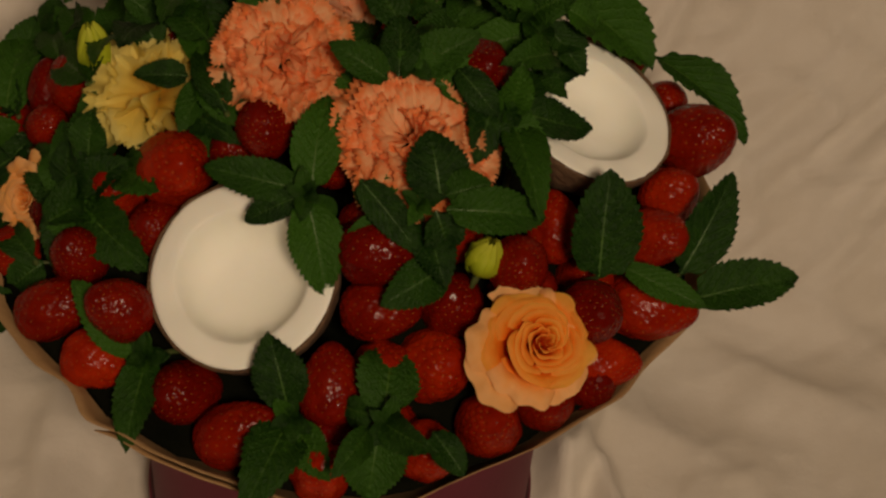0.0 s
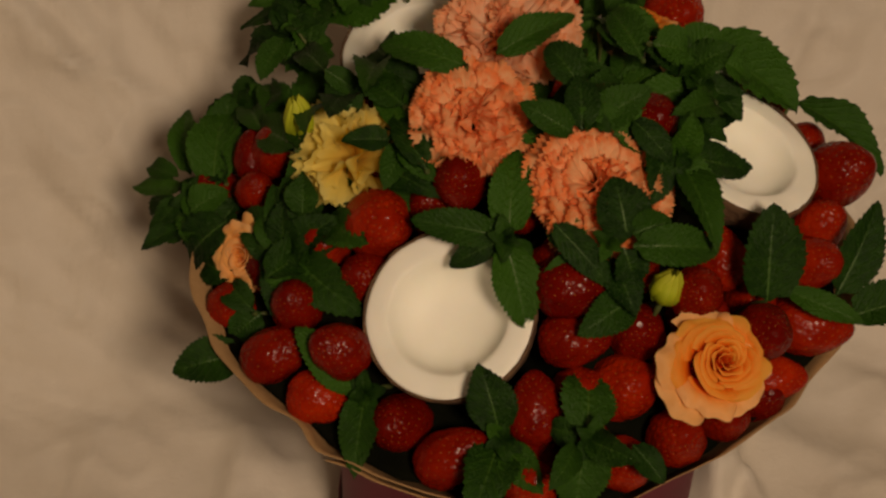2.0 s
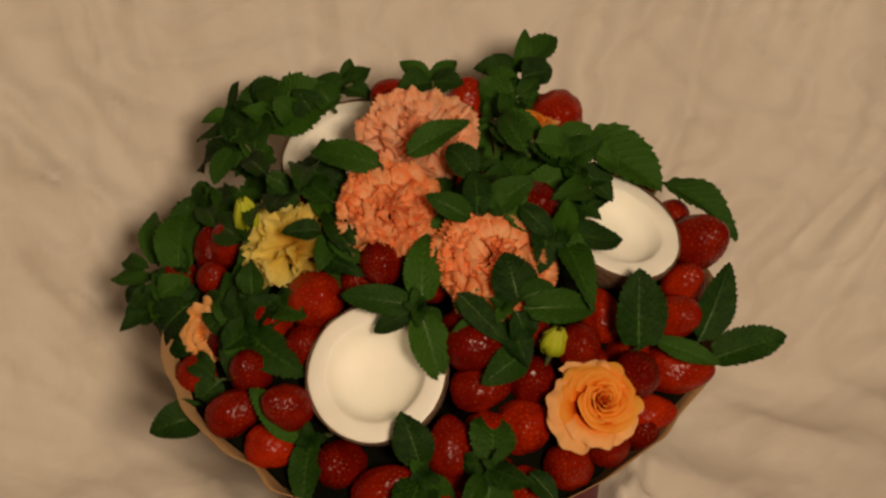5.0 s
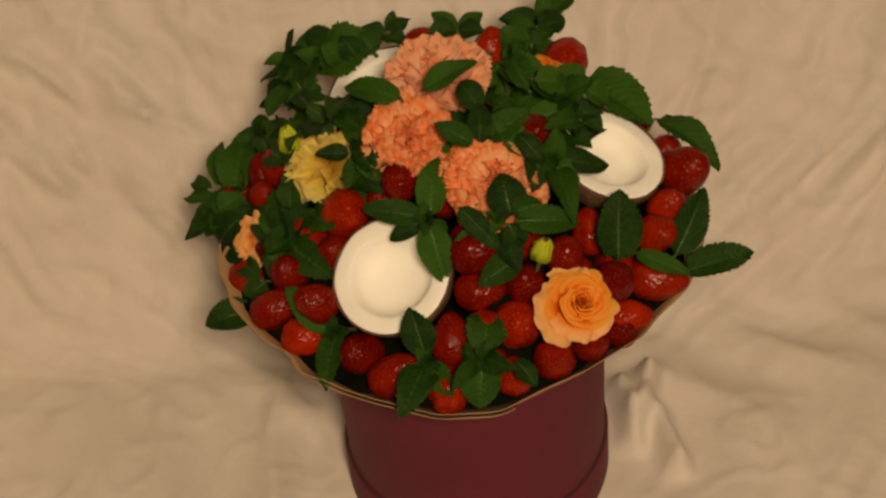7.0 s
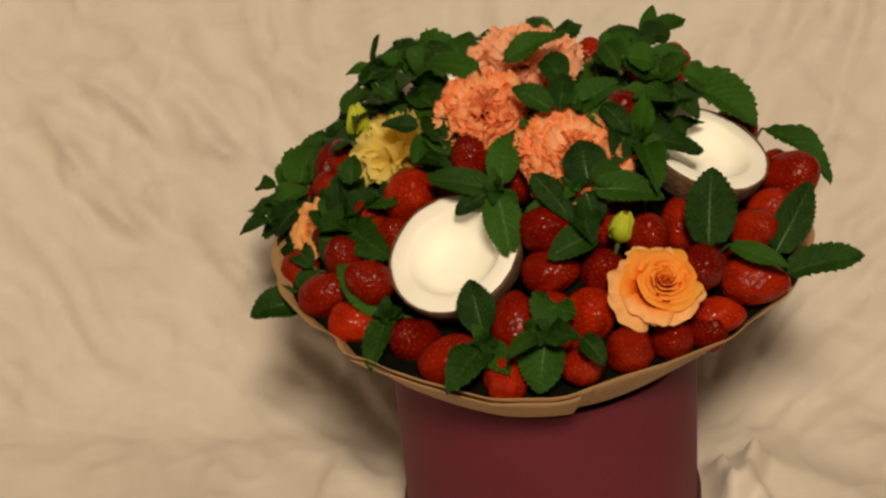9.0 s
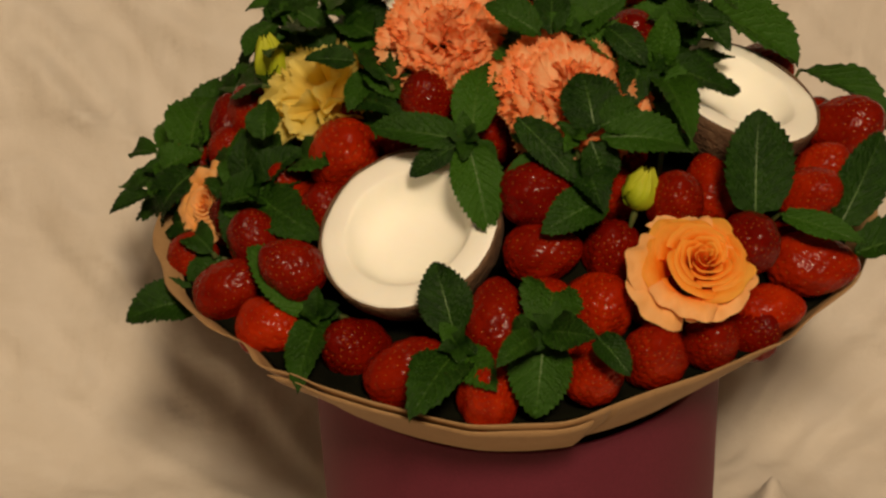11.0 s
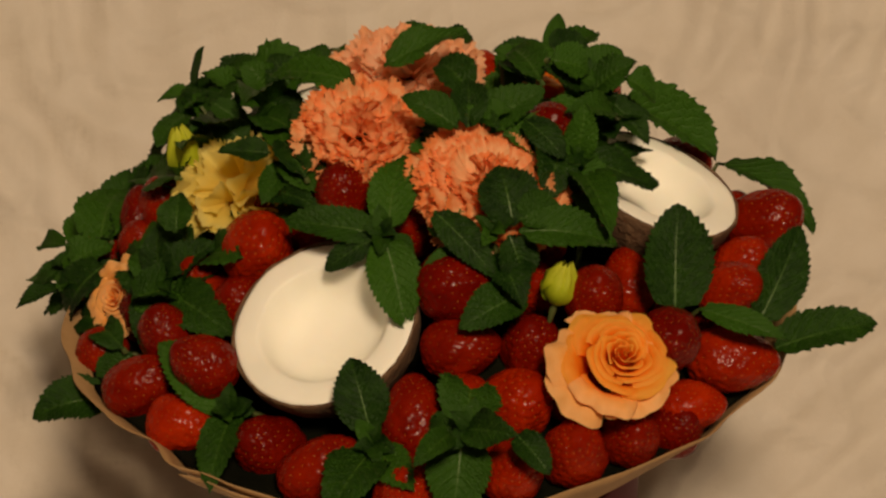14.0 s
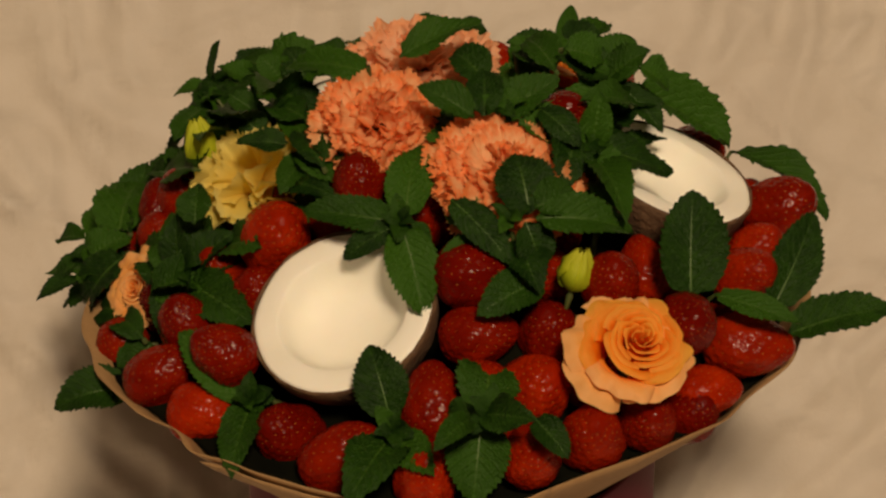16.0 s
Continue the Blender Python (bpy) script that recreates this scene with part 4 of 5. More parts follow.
leaf(sprig, (0.0301, 0.0203, 0.3628), (0.0300, 0.0534, 0.3605), 0.0205, (-0.00, 0.07, 1.00))
leaf(sprig, (0.0148, 0.0214, 0.3548), (-0.0038, 0.0416, 0.3574), 0.0160, (-0.18, -0.29, 0.94))
leaf(sprig, (0.0259, 0.0123, 0.3759), (0.0342, 0.0014, 0.3772), 0.0087, (-0.32, -0.13, 0.94))
leaf(sprig, (0.0259, 0.0117, 0.3771), (0.0405, 0.0098, 0.3821), 0.0098, (-0.34, -0.46, 0.82))
leaf(sprig, (0.0259, 0.0123, 0.3758), (0.0266, 0.0187, 0.3845), 0.0068, (-0.04, -0.80, 0.59))
leaf(sprig, (0.0259, 0.0127, 0.3750), (0.0197, 0.0143, 0.3814), 0.0057, (0.43, -0.68, 0.59))
leaf(sprig, (0.0259, 0.0124, 0.3757), (0.0212, 0.0017, 0.3769), 0.0074, (0.24, 0.00, 0.97))
sprig = mint_sprig((-0.0352, 0.0487, 0.3827), (-0.0352, 0.0527, 0.3727))
leaf(sprig, (-0.0192, 0.0541, 0.3842), (0.0235, 0.0673, 0.3953), 0.0196, (-0.11, -0.41, 0.91))
leaf(sprig, (-0.0344, 0.0544, 0.3757), (-0.0777, 0.0831, 0.3673), 0.0224, (-0.36, -0.27, 0.89))
sprig = mint_sprig((0.0737, -0.0052, 0.3528), (0.0700, -0.0049, 0.2780))
leaf(sprig, (0.0742, -0.0023, 0.3592), (0.1132, 0.0032, 0.3389), 0.0204, (0.46, -0.48, 0.75))
leaf(sprig, (0.0718, -0.0026, 0.3596), (0.0762, 0.0018, 0.3866), 0.0169, (-0.08, -0.98, 0.17))
leaf(sprig, (0.0737, -0.0052, 0.3528), (0.0810, -0.0601, 0.3602), 0.0210, (-0.03, 0.13, 0.99))
leaf(sprig, (0.0778, 0.0079, 0.3482), (0.0752, 0.0337, 0.3422), 0.0154, (0.02, 0.23, 0.97))
leaf(sprig, (0.0741, -0.0080, 0.3418), (0.0860, -0.0352, 0.3428), 0.0210, (-0.17, -0.04, 0.98))
leaf(sprig, (0.0633, 0.0010, 0.3502), (0.0890, -0.0228, 0.3524), 0.0215, (-0.29, -0.23, 0.93))
leaf(sprig, (0.0672, -0.0029, 0.3436), (0.0832, 0.0333, 0.3568), 0.0280, (0.11, -0.38, 0.92))
leaf(sprig, (0.0582, -0.0137, 0.3505), (0.0621, 0.0249, 0.3562), 0.0230, (0.09, -0.15, 0.98))
leaf(sprig, (0.0662, 0.0105, 0.3599), (0.0556, -0.0257, 0.3511), 0.0238, (0.13, -0.27, 0.96))
leaf(sprig, (0.0734, -0.0041, 0.3588), (0.0668, -0.0128, 0.3623), 0.0072, (0.53, -0.06, 0.85))
leaf(sprig, (0.0736, -0.0048, 0.3600), (0.0739, -0.0140, 0.3618), 0.0059, (0.06, 0.19, 0.98))
leaf(sprig, (0.0734, -0.0043, 0.3590), (0.0810, -0.0065, 0.3643), 0.0060, (-0.60, -0.46, 0.65))
leaf(sprig, (0.0735, -0.0045, 0.3595), (0.0777, -0.0005, 0.3680), 0.0065, (-0.18, -0.85, 0.49))
leaf(sprig, (0.0735, -0.0047, 0.3599), (0.0677, -0.0006, 0.3682), 0.0069, (0.32, -0.74, 0.59))
sprig = mint_sprig((0.0858, 0.0500, 0.3643), (0.0815, 0.0475, 0.2738))
leaf(sprig, (0.0855, 0.0532, 0.3662), (0.1061, 0.0490, 0.3854), 0.0211, (-0.65, -0.47, 0.60))
leaf(sprig, (0.0858, 0.0500, 0.3643), (0.0912, 0.0274, 0.3660), 0.0155, (-0.02, 0.07, 1.00))
leaf(sprig, (0.0823, 0.0543, 0.3656), (0.0618, 0.0541, 0.3806), 0.0204, (0.53, -0.46, 0.71))
leaf(sprig, (0.0817, 0.0554, 0.3669), (0.0746, 0.0677, 0.3804), 0.0178, (0.22, -0.66, 0.72))
leaf(sprig, (0.0940, 0.0440, 0.3660), (0.1120, 0.0300, 0.3480), 0.0141, (0.30, -0.59, 0.75))
leaf(sprig, (0.0826, 0.0446, 0.3555), (0.1120, 0.0380, 0.3634), 0.0190, (-0.32, -0.38, 0.87))
leaf(sprig, (0.0902, 0.0555, 0.3595), (0.0954, 0.0780, 0.3557), 0.0147, (0.25, 0.11, 0.96))
leaf(sprig, (0.0954, 0.0538, 0.3521), (0.0650, 0.0488, 0.3523), 0.0193, (0.07, -0.41, 0.91))
leaf(sprig, (0.0890, 0.0473, 0.3532), (0.0938, 0.0233, 0.3570), 0.0161, (-0.01, 0.16, 0.99))
leaf(sprig, (0.0896, 0.0405, 0.3567), (0.1148, 0.0500, 0.3571), 0.0171, (0.14, -0.42, 0.90))
leaf(sprig, (0.0871, 0.0619, 0.3546), (0.0790, 0.0936, 0.3534), 0.0210, (-0.01, 0.04, 1.00))
leaf(sprig, (0.0845, 0.0461, 0.3600), (0.0526, 0.0373, 0.3591), 0.0222, (0.09, -0.42, 0.90))
leaf(sprig, (0.0758, 0.0552, 0.3566), (0.0953, 0.0304, 0.3576), 0.0191, (-0.18, -0.10, 0.98))
leaf(sprig, (0.0861, 0.0509, 0.3671), (0.0870, 0.0599, 0.3766), 0.0082, (0.07, -0.72, 0.69))
leaf(sprig, (0.0861, 0.0507, 0.3678), (0.0778, 0.0510, 0.3764), 0.0076, (0.60, -0.53, 0.60))
leaf(sprig, (0.0863, 0.0503, 0.3687), (0.0770, 0.0420, 0.3729), 0.0083, (0.50, -0.13, 0.86))
leaf(sprig, (0.0861, 0.0507, 0.3676), (0.0886, 0.0407, 0.3679), 0.0065, (-0.01, 0.03, 1.00))
leaf(sprig, (0.0860, 0.0510, 0.3667), (0.1006, 0.0544, 0.3720), 0.0100, (-0.19, -0.50, 0.84))
sprig = mint_sprig((0.1050, 0.1040, 0.3310), (0.0878, 0.0857, 0.2615))
leaf(sprig, (0.1050, 0.1040, 0.3310), (0.1520, 0.0590, 0.3200), 0.0440, (0.26, -0.42, 0.87))
sprig = mint_sprig((0.1580, 0.0830, 0.3060), (0.1253, 0.0677, 0.2476))
leaf(sprig, (0.1580, 0.0830, 0.3060), (0.2020, 0.0400, 0.2850), 0.0245, (0.16, 0.05, 0.98))
sprig = mint_sprig((0.1136, -0.0592, 0.3056), (0.0886, -0.0462, 0.2587))
leaf(sprig, (0.1136, -0.0592, 0.3056), (0.1176, -0.0284, 0.3475), 0.0347, (0.09, -0.81, 0.58))
sprig = mint_sprig((0.1572, -0.0440, 0.2872), (0.1228, -0.0405, 0.2434))
leaf(sprig, (0.1572, -0.0440, 0.2872), (0.1836, -0.0055, 0.3181), 0.0262, (0.10, -0.68, 0.72))
sprig = mint_sprig((0.1650, -0.0510, 0.2770), (0.1258, -0.0457, 0.2349))
leaf(sprig, (0.1650, -0.0510, 0.2770), (0.2130, -0.0470, 0.2935), 0.0275, (-0.20, -0.18, 0.96))
sprig = mint_sprig((0.1271, -0.0487, 0.2998), (0.0992, -0.0380, 0.2572))
leaf(sprig, (0.1271, -0.0487, 0.2998), (0.1655, -0.0703, 0.2943), 0.0149, (-0.12, -0.45, 0.88))
sprig = mint_sprig((0.0116, -0.1318, 0.2952), (0.0091, -0.1028, 0.2431))
leaf(sprig, (0.0102, -0.1254, 0.2929), (0.0159, -0.0875, 0.2950), 0.0300, (0.06, -0.06, 1.00))
leaf(sprig, (0.0085, -0.1275, 0.2903), (0.0027, -0.1532, 0.2631), 0.0300, (-0.06, -0.72, 0.69))
leaf(sprig, (0.0102, -0.1321, 0.2955), (0.0287, -0.1562, 0.3103), 0.0177, (-0.74, -0.17, 0.65))
leaf(sprig, (0.0071, -0.1261, 0.2924), (-0.0067, -0.1140, 0.2830), 0.0152, (-0.71, -0.32, 0.63))
leaf(sprig, (0.0315, -0.1363, 0.2949), (0.0453, -0.1536, 0.2846), 0.0149, (-0.09, -0.56, 0.82))
leaf(sprig, (0.0026, -0.1361, 0.2967), (-0.0151, -0.1629, 0.2995), 0.0135, (0.39, -0.16, 0.91))
leaf(sprig, (0.0116, -0.1327, 0.2964), (0.0140, -0.1276, 0.3095), 0.0090, (-0.13, -0.92, 0.38))
leaf(sprig, (0.0116, -0.1320, 0.2955), (0.0040, -0.1322, 0.3057), 0.0081, (0.44, -0.84, 0.31))
leaf(sprig, (0.0116, -0.1318, 0.2952), (0.0022, -0.1432, 0.2947), 0.0094, (0.32, -0.31, 0.90))
leaf(sprig, (0.0116, -0.1321, 0.2956), (0.0149, -0.1434, 0.2977), 0.0075, (-0.37, 0.07, 0.93))
leaf(sprig, (0.0116, -0.1327, 0.2963), (0.0198, -0.1365, 0.2986), 0.0059, (-0.45, -0.53, 0.72))
sprig = mint_sprig((-0.0315, -0.1156, 0.2776), (-0.0299, -0.1098, 0.2353))
leaf(sprig, (-0.0327, -0.1130, 0.2826), (-0.0411, -0.0925, 0.3098), 0.0263, (-0.04, -0.80, 0.59))
leaf(sprig, (-0.0321, -0.1120, 0.2706), (-0.0520, -0.1626, 0.2783), 0.0277, (0.25, 0.05, 0.97))
leaf(sprig, (-0.0293, -0.1187, 0.2756), (-0.0157, -0.1501, 0.2790), 0.0193, (-0.43, -0.09, 0.90))
leaf(sprig, (-0.0316, -0.1160, 0.2781), (-0.0389, -0.1147, 0.2907), 0.0092, (0.31, -0.91, 0.27))
leaf(sprig, (-0.0316, -0.1164, 0.2786), (-0.0397, -0.1228, 0.2816), 0.0068, (0.54, -0.31, 0.78))
leaf(sprig, (-0.0316, -0.1164, 0.2786), (-0.0309, -0.1306, 0.2790), 0.0089, (-0.16, 0.02, 0.99))
leaf(sprig, (-0.0315, -0.1156, 0.2776), (-0.0215, -0.1265, 0.2807), 0.0095, (-0.55, -0.28, 0.79))
leaf(sprig, (-0.0315, -0.1158, 0.2779), (-0.0278, -0.1136, 0.2888), 0.0074, (-0.33, -0.90, 0.30))
sprig = mint_sprig((-0.0980, -0.0741, 0.2680), (-0.0764, -0.0578, 0.2480))
leaf(sprig, (-0.0976, -0.0729, 0.2669), (-0.1323, -0.0455, 0.2905), 0.0245, (-0.06, -0.70, 0.72))
leaf(sprig, (-0.0978, -0.0739, 0.2664), (-0.1075, -0.1200, 0.2650), 0.0222, (-0.10, -0.36, 0.93))
leaf(sprig, (-0.0976, -0.0729, 0.2669), (-0.0877, -0.0745, 0.2705), 0.0090, (-0.36, -0.56, 0.75))
leaf(sprig, (-0.0981, -0.0743, 0.2683), (-0.0983, -0.0864, 0.2714), 0.0079, (-0.26, 0.24, 0.93))
leaf(sprig, (-0.0983, -0.0749, 0.2693), (-0.0882, -0.0801, 0.2786), 0.0093, (-0.72, -0.46, 0.52))
leaf(sprig, (-0.0982, -0.0746, 0.2688), (-0.0977, -0.0703, 0.2827), 0.0092, (-0.25, -0.92, 0.29))
leaf(sprig, (-0.0980, -0.0741, 0.2680), (-0.1049, -0.0709, 0.2750), 0.0065, (0.15, -0.83, 0.53))
leaf(sprig, (-0.0984, -0.0752, 0.2696), (-0.1072, -0.0829, 0.2745), 0.0080, (0.58, -0.17, 0.79))
sprig = mint_sprig((-0.1500, -0.0120, 0.2620), (-0.1170, -0.0094, 0.2420))
leaf(sprig, (-0.1625, -0.0262, 0.2455), (-0.1995, -0.0341, 0.2450), 0.0271, (0.09, -0.47, 0.88))
leaf(sprig, (-0.1500, -0.0120, 0.2620), (-0.1680, -0.0200, 0.2520), 0.0212, (-0.25, -0.49, 0.84))
sprig = mint_sprig((-0.1336, 0.0061, 0.2862), (-0.1042, 0.0047, 0.2648))
leaf(sprig, (-0.1343, 0.0078, 0.2862), (-0.1570, 0.0369, 0.2905), 0.0248, (-0.33, -0.38, 0.86))
leaf(sprig, (-0.1345, 0.0038, 0.2851), (-0.1419, -0.0292, 0.2778), 0.0208, (-0.19, -0.17, 0.97))
leaf(sprig, (-0.1287, 0.0003, 0.2886), (-0.0998, -0.0410, 0.2958), 0.0271, (-0.50, -0.20, 0.85))
leaf(sprig, (-0.1309, 0.0083, 0.2876), (-0.1084, 0.0097, 0.3134), 0.0216, (-0.62, -0.55, 0.57))
leaf(sprig, (-0.1332, 0.0096, 0.2889), (-0.1359, 0.0168, 0.3179), 0.0190, (-0.29, -0.93, 0.21))
leaf(sprig, (-0.1248, 0.0068, 0.3198), (-0.1235, 0.0217, 0.3355), 0.0194, (-0.28, -0.68, 0.67))
leaf(sprig, (-0.1241, 0.0102, 0.2860), (-0.1447, -0.0133, 0.2806), 0.0211, (-0.01, -0.22, 0.98))
leaf(sprig, (-0.1335, 0.0037, 0.2849), (-0.1081, -0.0003, 0.2841), 0.0157, (-0.06, -0.51, 0.86))
leaf(sprig, (-0.1381, 0.0098, 0.2778), (-0.1311, 0.0366, 0.2773), 0.0170, (-0.16, 0.06, 0.99))
leaf(sprig, (-0.1299, -0.0036, 0.2904), (-0.1129, 0.0185, 0.2828), 0.0190, (0.26, 0.13, 0.96))
leaf(sprig, (-0.1336, 0.0061, 0.2862), (-0.1419, 0.0363, 0.2942), 0.0198, (-0.31, -0.32, 0.90))
leaf(sprig, (-0.1292, -0.0022, 0.2765), (-0.1080, -0.0253, 0.2711), 0.0191, (-0.27, -0.45, 0.85))
leaf(sprig, (-0.1466, -0.0172, 0.2975), (-0.1228, 0.0073, 0.2871), 0.0220, (0.37, 0.04, 0.93))
leaf(sprig, (-0.1225, -0.0135, 0.2814), (-0.1458, 0.0190, 0.2852), 0.0263, (-0.35, -0.35, 0.87))
leaf(sprig, (-0.1402, 0.0294, 0.2774), (-0.1305, 0.0041, 0.2725), 0.0181, (-0.33, -0.30, 0.90))
leaf(sprig, (-0.1322, 0.0045, 0.2960), (-0.1440, -0.0018, 0.2971), 0.0084, (0.23, -0.27, 0.93))
leaf(sprig, (-0.1319, 0.0049, 0.2951), (-0.1295, -0.0096, 0.2972), 0.0093, (-0.41, 0.06, 0.91))
leaf(sprig, (-0.1321, 0.0047, 0.2956), (-0.1224, -0.0014, 0.3030), 0.0085, (-0.69, -0.30, 0.66))
leaf(sprig, (-0.1321, 0.0046, 0.2958), (-0.1293, 0.0104, 0.3068), 0.0080, (-0.40, -0.76, 0.51))
leaf(sprig, (-0.1314, 0.0057, 0.2936), (-0.1381, 0.0093, 0.2992), 0.0060, (0.11, -0.77, 0.63))
sprig = mint_sprig((-0.1845, 0.0660, 0.2708), (-0.1439, 0.0515, 0.2388))
leaf(sprig, (-0.1919, 0.0937, 0.2492), (-0.2226, 0.1179, 0.2275), 0.0135, (-0.65, -0.16, 0.74))
leaf(sprig, (-0.1910, 0.0564, 0.2589), (-0.2146, 0.0412, 0.2607), 0.0144, (0.17, -0.13, 0.98))
leaf(sprig, (-0.1868, 0.1025, 0.2515), (-0.1876, 0.1517, 0.2536), 0.0195, (-0.35, -0.05, 0.93))
leaf(sprig, (-0.1730, 0.0684, 0.2738), (-0.1649, 0.1277, 0.2885), 0.0308, (-0.30, -0.19, 0.93))
leaf(sprig, (-0.1655, 0.0350, 0.2860), (-0.1923, 0.0350, 0.2521), 0.0296, (-0.68, -0.49, 0.54))
leaf(sprig, (-0.1863, 0.0521, 0.2761), (-0.1663, 0.0596, 0.2858), 0.0192, (-0.28, -0.39, 0.88))
leaf(sprig, (-0.1932, 0.0872, 0.2673), (-0.2122, 0.1062, 0.2573), 0.0134, (-0.58, -0.16, 0.80))
leaf(sprig, (-0.1793, 0.0672, 0.2650), (-0.1888, 0.0349, 0.2742), 0.0225, (-0.19, 0.32, 0.93))
leaf(sprig, (-0.1792, 0.0667, 0.2706), (-0.1513, 0.0635, 0.2672), 0.0164, (0.06, -0.45, 0.89))
leaf(sprig, (-0.1792, 0.0678, 0.2588), (-0.1707, 0.0998, 0.2579), 0.0233, (-0.23, 0.09, 0.97))
leaf(sprig, (-0.1920, 0.0718, 0.2649), (-0.2105, 0.0534, 0.2590), 0.0159, (-0.13, -0.19, 0.97))
leaf(sprig, (-0.1944, 0.0631, 0.2620), (-0.1710, 0.0541, 0.2584), 0.0160, (-0.06, -0.52, 0.85))
leaf(sprig, (-0.1811, 0.0778, 0.2603), (-0.1593, 0.0999, 0.2667), 0.0216, (-0.13, -0.16, 0.98))
leaf(sprig, (-0.1740, 0.0566, 0.2609), (-0.1956, 0.0706, 0.2647), 0.0163, (-0.17, -0.50, 0.85))
leaf(sprig, (-0.1876, 0.0745, 0.2593), (-0.1535, 0.0677, 0.2559), 0.0214, (-0.00, -0.46, 0.89))
leaf(sprig, (-0.1750, 0.0808, 0.2520), (-0.1571, 0.1148, 0.2413), 0.0253, (-0.02, 0.31, 0.95))
leaf(sprig, (-0.1847, 0.0658, 0.2714), (-0.1971, 0.0606, 0.2741), 0.0086, (0.29, -0.20, 0.94))
leaf(sprig, (-0.1850, 0.0656, 0.2720), (-0.1891, 0.0522, 0.2742), 0.0089, (-0.19, 0.22, 0.96))
leaf(sprig, (-0.1845, 0.0660, 0.2708), (-0.1794, 0.0576, 0.2772), 0.0074, (-0.74, 0.06, 0.67))
leaf(sprig, (-0.1845, 0.0659, 0.2710), (-0.1824, 0.0690, 0.2852), 0.0093, (-0.60, -0.76, 0.25))
leaf(sprig, (-0.1850, 0.0656, 0.2719), (-0.1895, 0.0730, 0.2781), 0.0067, (-0.18, -0.69, 0.70))
sprig = mint_sprig((-0.1195, 0.1455, 0.3184), (-0.0932, 0.1135, 0.2471))
leaf(sprig, (-0.1246, 0.1940, 0.3036), (-0.1192, 0.1949, 0.3319), 0.0123, (-0.85, -0.49, 0.18))
leaf(sprig, (-0.1262, 0.1913, 0.3019), (-0.1485, 0.1904, 0.3028), 0.0131, (0.05, -0.23, 0.97))
leaf(sprig, (-0.1245, 0.1853, 0.3039), (-0.1530, 0.1969, 0.2747), 0.0148, (-0.73, -0.10, 0.68))
leaf(sprig, (-0.1201, 0.1996, 0.3008), (-0.0886, 0.2129, 0.3105), 0.0218, (-0.22, -0.19, 0.96))
leaf(sprig, (-0.1051, 0.1798, 0.3019), (-0.0511, 0.1778, 0.3259), 0.0450, (-0.40, -0.23, 0.89))
leaf(sprig, (-0.1225, 0.1644, 0.2967), (-0.1593, 0.1858, 0.2614), 0.0231, (-0.71, -0.05, 0.71))
leaf(sprig, (-0.1130, 0.1836, 0.3066), (-0.1153, 0.1317, 0.3100), 0.0206, (-0.25, 0.08, 0.96))
leaf(sprig, (-0.1080, 0.0783, 0.3553), (-0.0865, 0.0692, 0.3422), 0.0139, (0.20, -0.62, 0.76))
leaf(sprig, (-0.0800, 0.0850, 0.3520), (-0.0620, 0.0600, 0.3450), 0.0259, (-0.18, -0.38, 0.91))
leaf(sprig, (-0.1400, 0.1137, 0.2978), (-0.1320, 0.0937, 0.3228), 0.0188, (-0.83, 0.28, 0.49))
leaf(sprig, (-0.1446, 0.1432, 0.2806), (-0.1596, 0.1332, 0.2806), 0.0204, (0.06, -0.09, 0.99))
leaf(sprig, (-0.1219, 0.1553, 0.2976), (-0.1189, 0.1309, 0.3059), 0.0159, (-0.38, 0.25, 0.89))
leaf(sprig, (-0.1191, 0.1611, 0.3032), (-0.1336, 0.1831, 0.3077), 0.0176, (-0.22, -0.33, 0.92))
leaf(sprig, (-0.1120, 0.1665, 0.3050), (-0.1217, 0.1916, 0.2980), 0.0162, (-0.41, 0.10, 0.91))
leaf(sprig, (-0.1013, 0.1526, 0.3051), (-0.1287, 0.1354, 0.3044), 0.0206, (0.04, -0.10, 0.99))
leaf(sprig, (-0.1302, 0.1628, 0.3080), (-0.1063, 0.1834, 0.3083), 0.0203, (0.00, -0.02, 1.00))
leaf(sprig, (-0.1283, 0.1487, 0.3120), (-0.1437, 0.1212, 0.3090), 0.0183, (-0.14, -0.03, 0.99))
leaf(sprig, (-0.1104, 0.1566, 0.3076), (-0.1219, 0.1913, 0.3039), 0.0252, (-0.34, -0.01, 0.94))
leaf(sprig, (-0.1138, 0.1434, 0.3132), (-0.1048, 0.1770, 0.3181), 0.0245, (-0.21, -0.09, 0.97))
leaf(sprig, (-0.1148, 0.1293, 0.3034), (-0.1114, 0.1007, 0.3132), 0.0197, (-0.38, 0.26, 0.89))
leaf(sprig, (-0.1132, 0.1735, 0.3047), (-0.1284, 0.2010, 0.3085), 0.0212, (-0.24, -0.26, 0.93))
leaf(sprig, (-0.1295, 0.1572, 0.2847), (-0.0985, 0.1648, 0.2854), 0.0214, (0.02, -0.18, 0.98))
leaf(sprig, (-0.1195, 0.1565, 0.3119), (-0.1248, 0.1625, 0.3190), 0.0067, (0.04, -0.75, 0.66))
leaf(sprig, (-0.1196, 0.1564, 0.3123), (-0.1303, 0.1562, 0.3140), 0.0068, (0.15, -0.28, 0.95))
leaf(sprig, (-0.1199, 0.1561, 0.3131), (-0.1244, 0.1431, 0.3209), 0.0099, (-0.07, 0.53, 0.85))
leaf(sprig, (-0.1199, 0.1563, 0.3133), (-0.1084, 0.1521, 0.3219), 0.0095, (-0.63, -0.16, 0.76))
leaf(sprig, (-0.1201, 0.1562, 0.3139), (-0.1148, 0.1602, 0.3207), 0.0060, (-0.54, -0.48, 0.70))
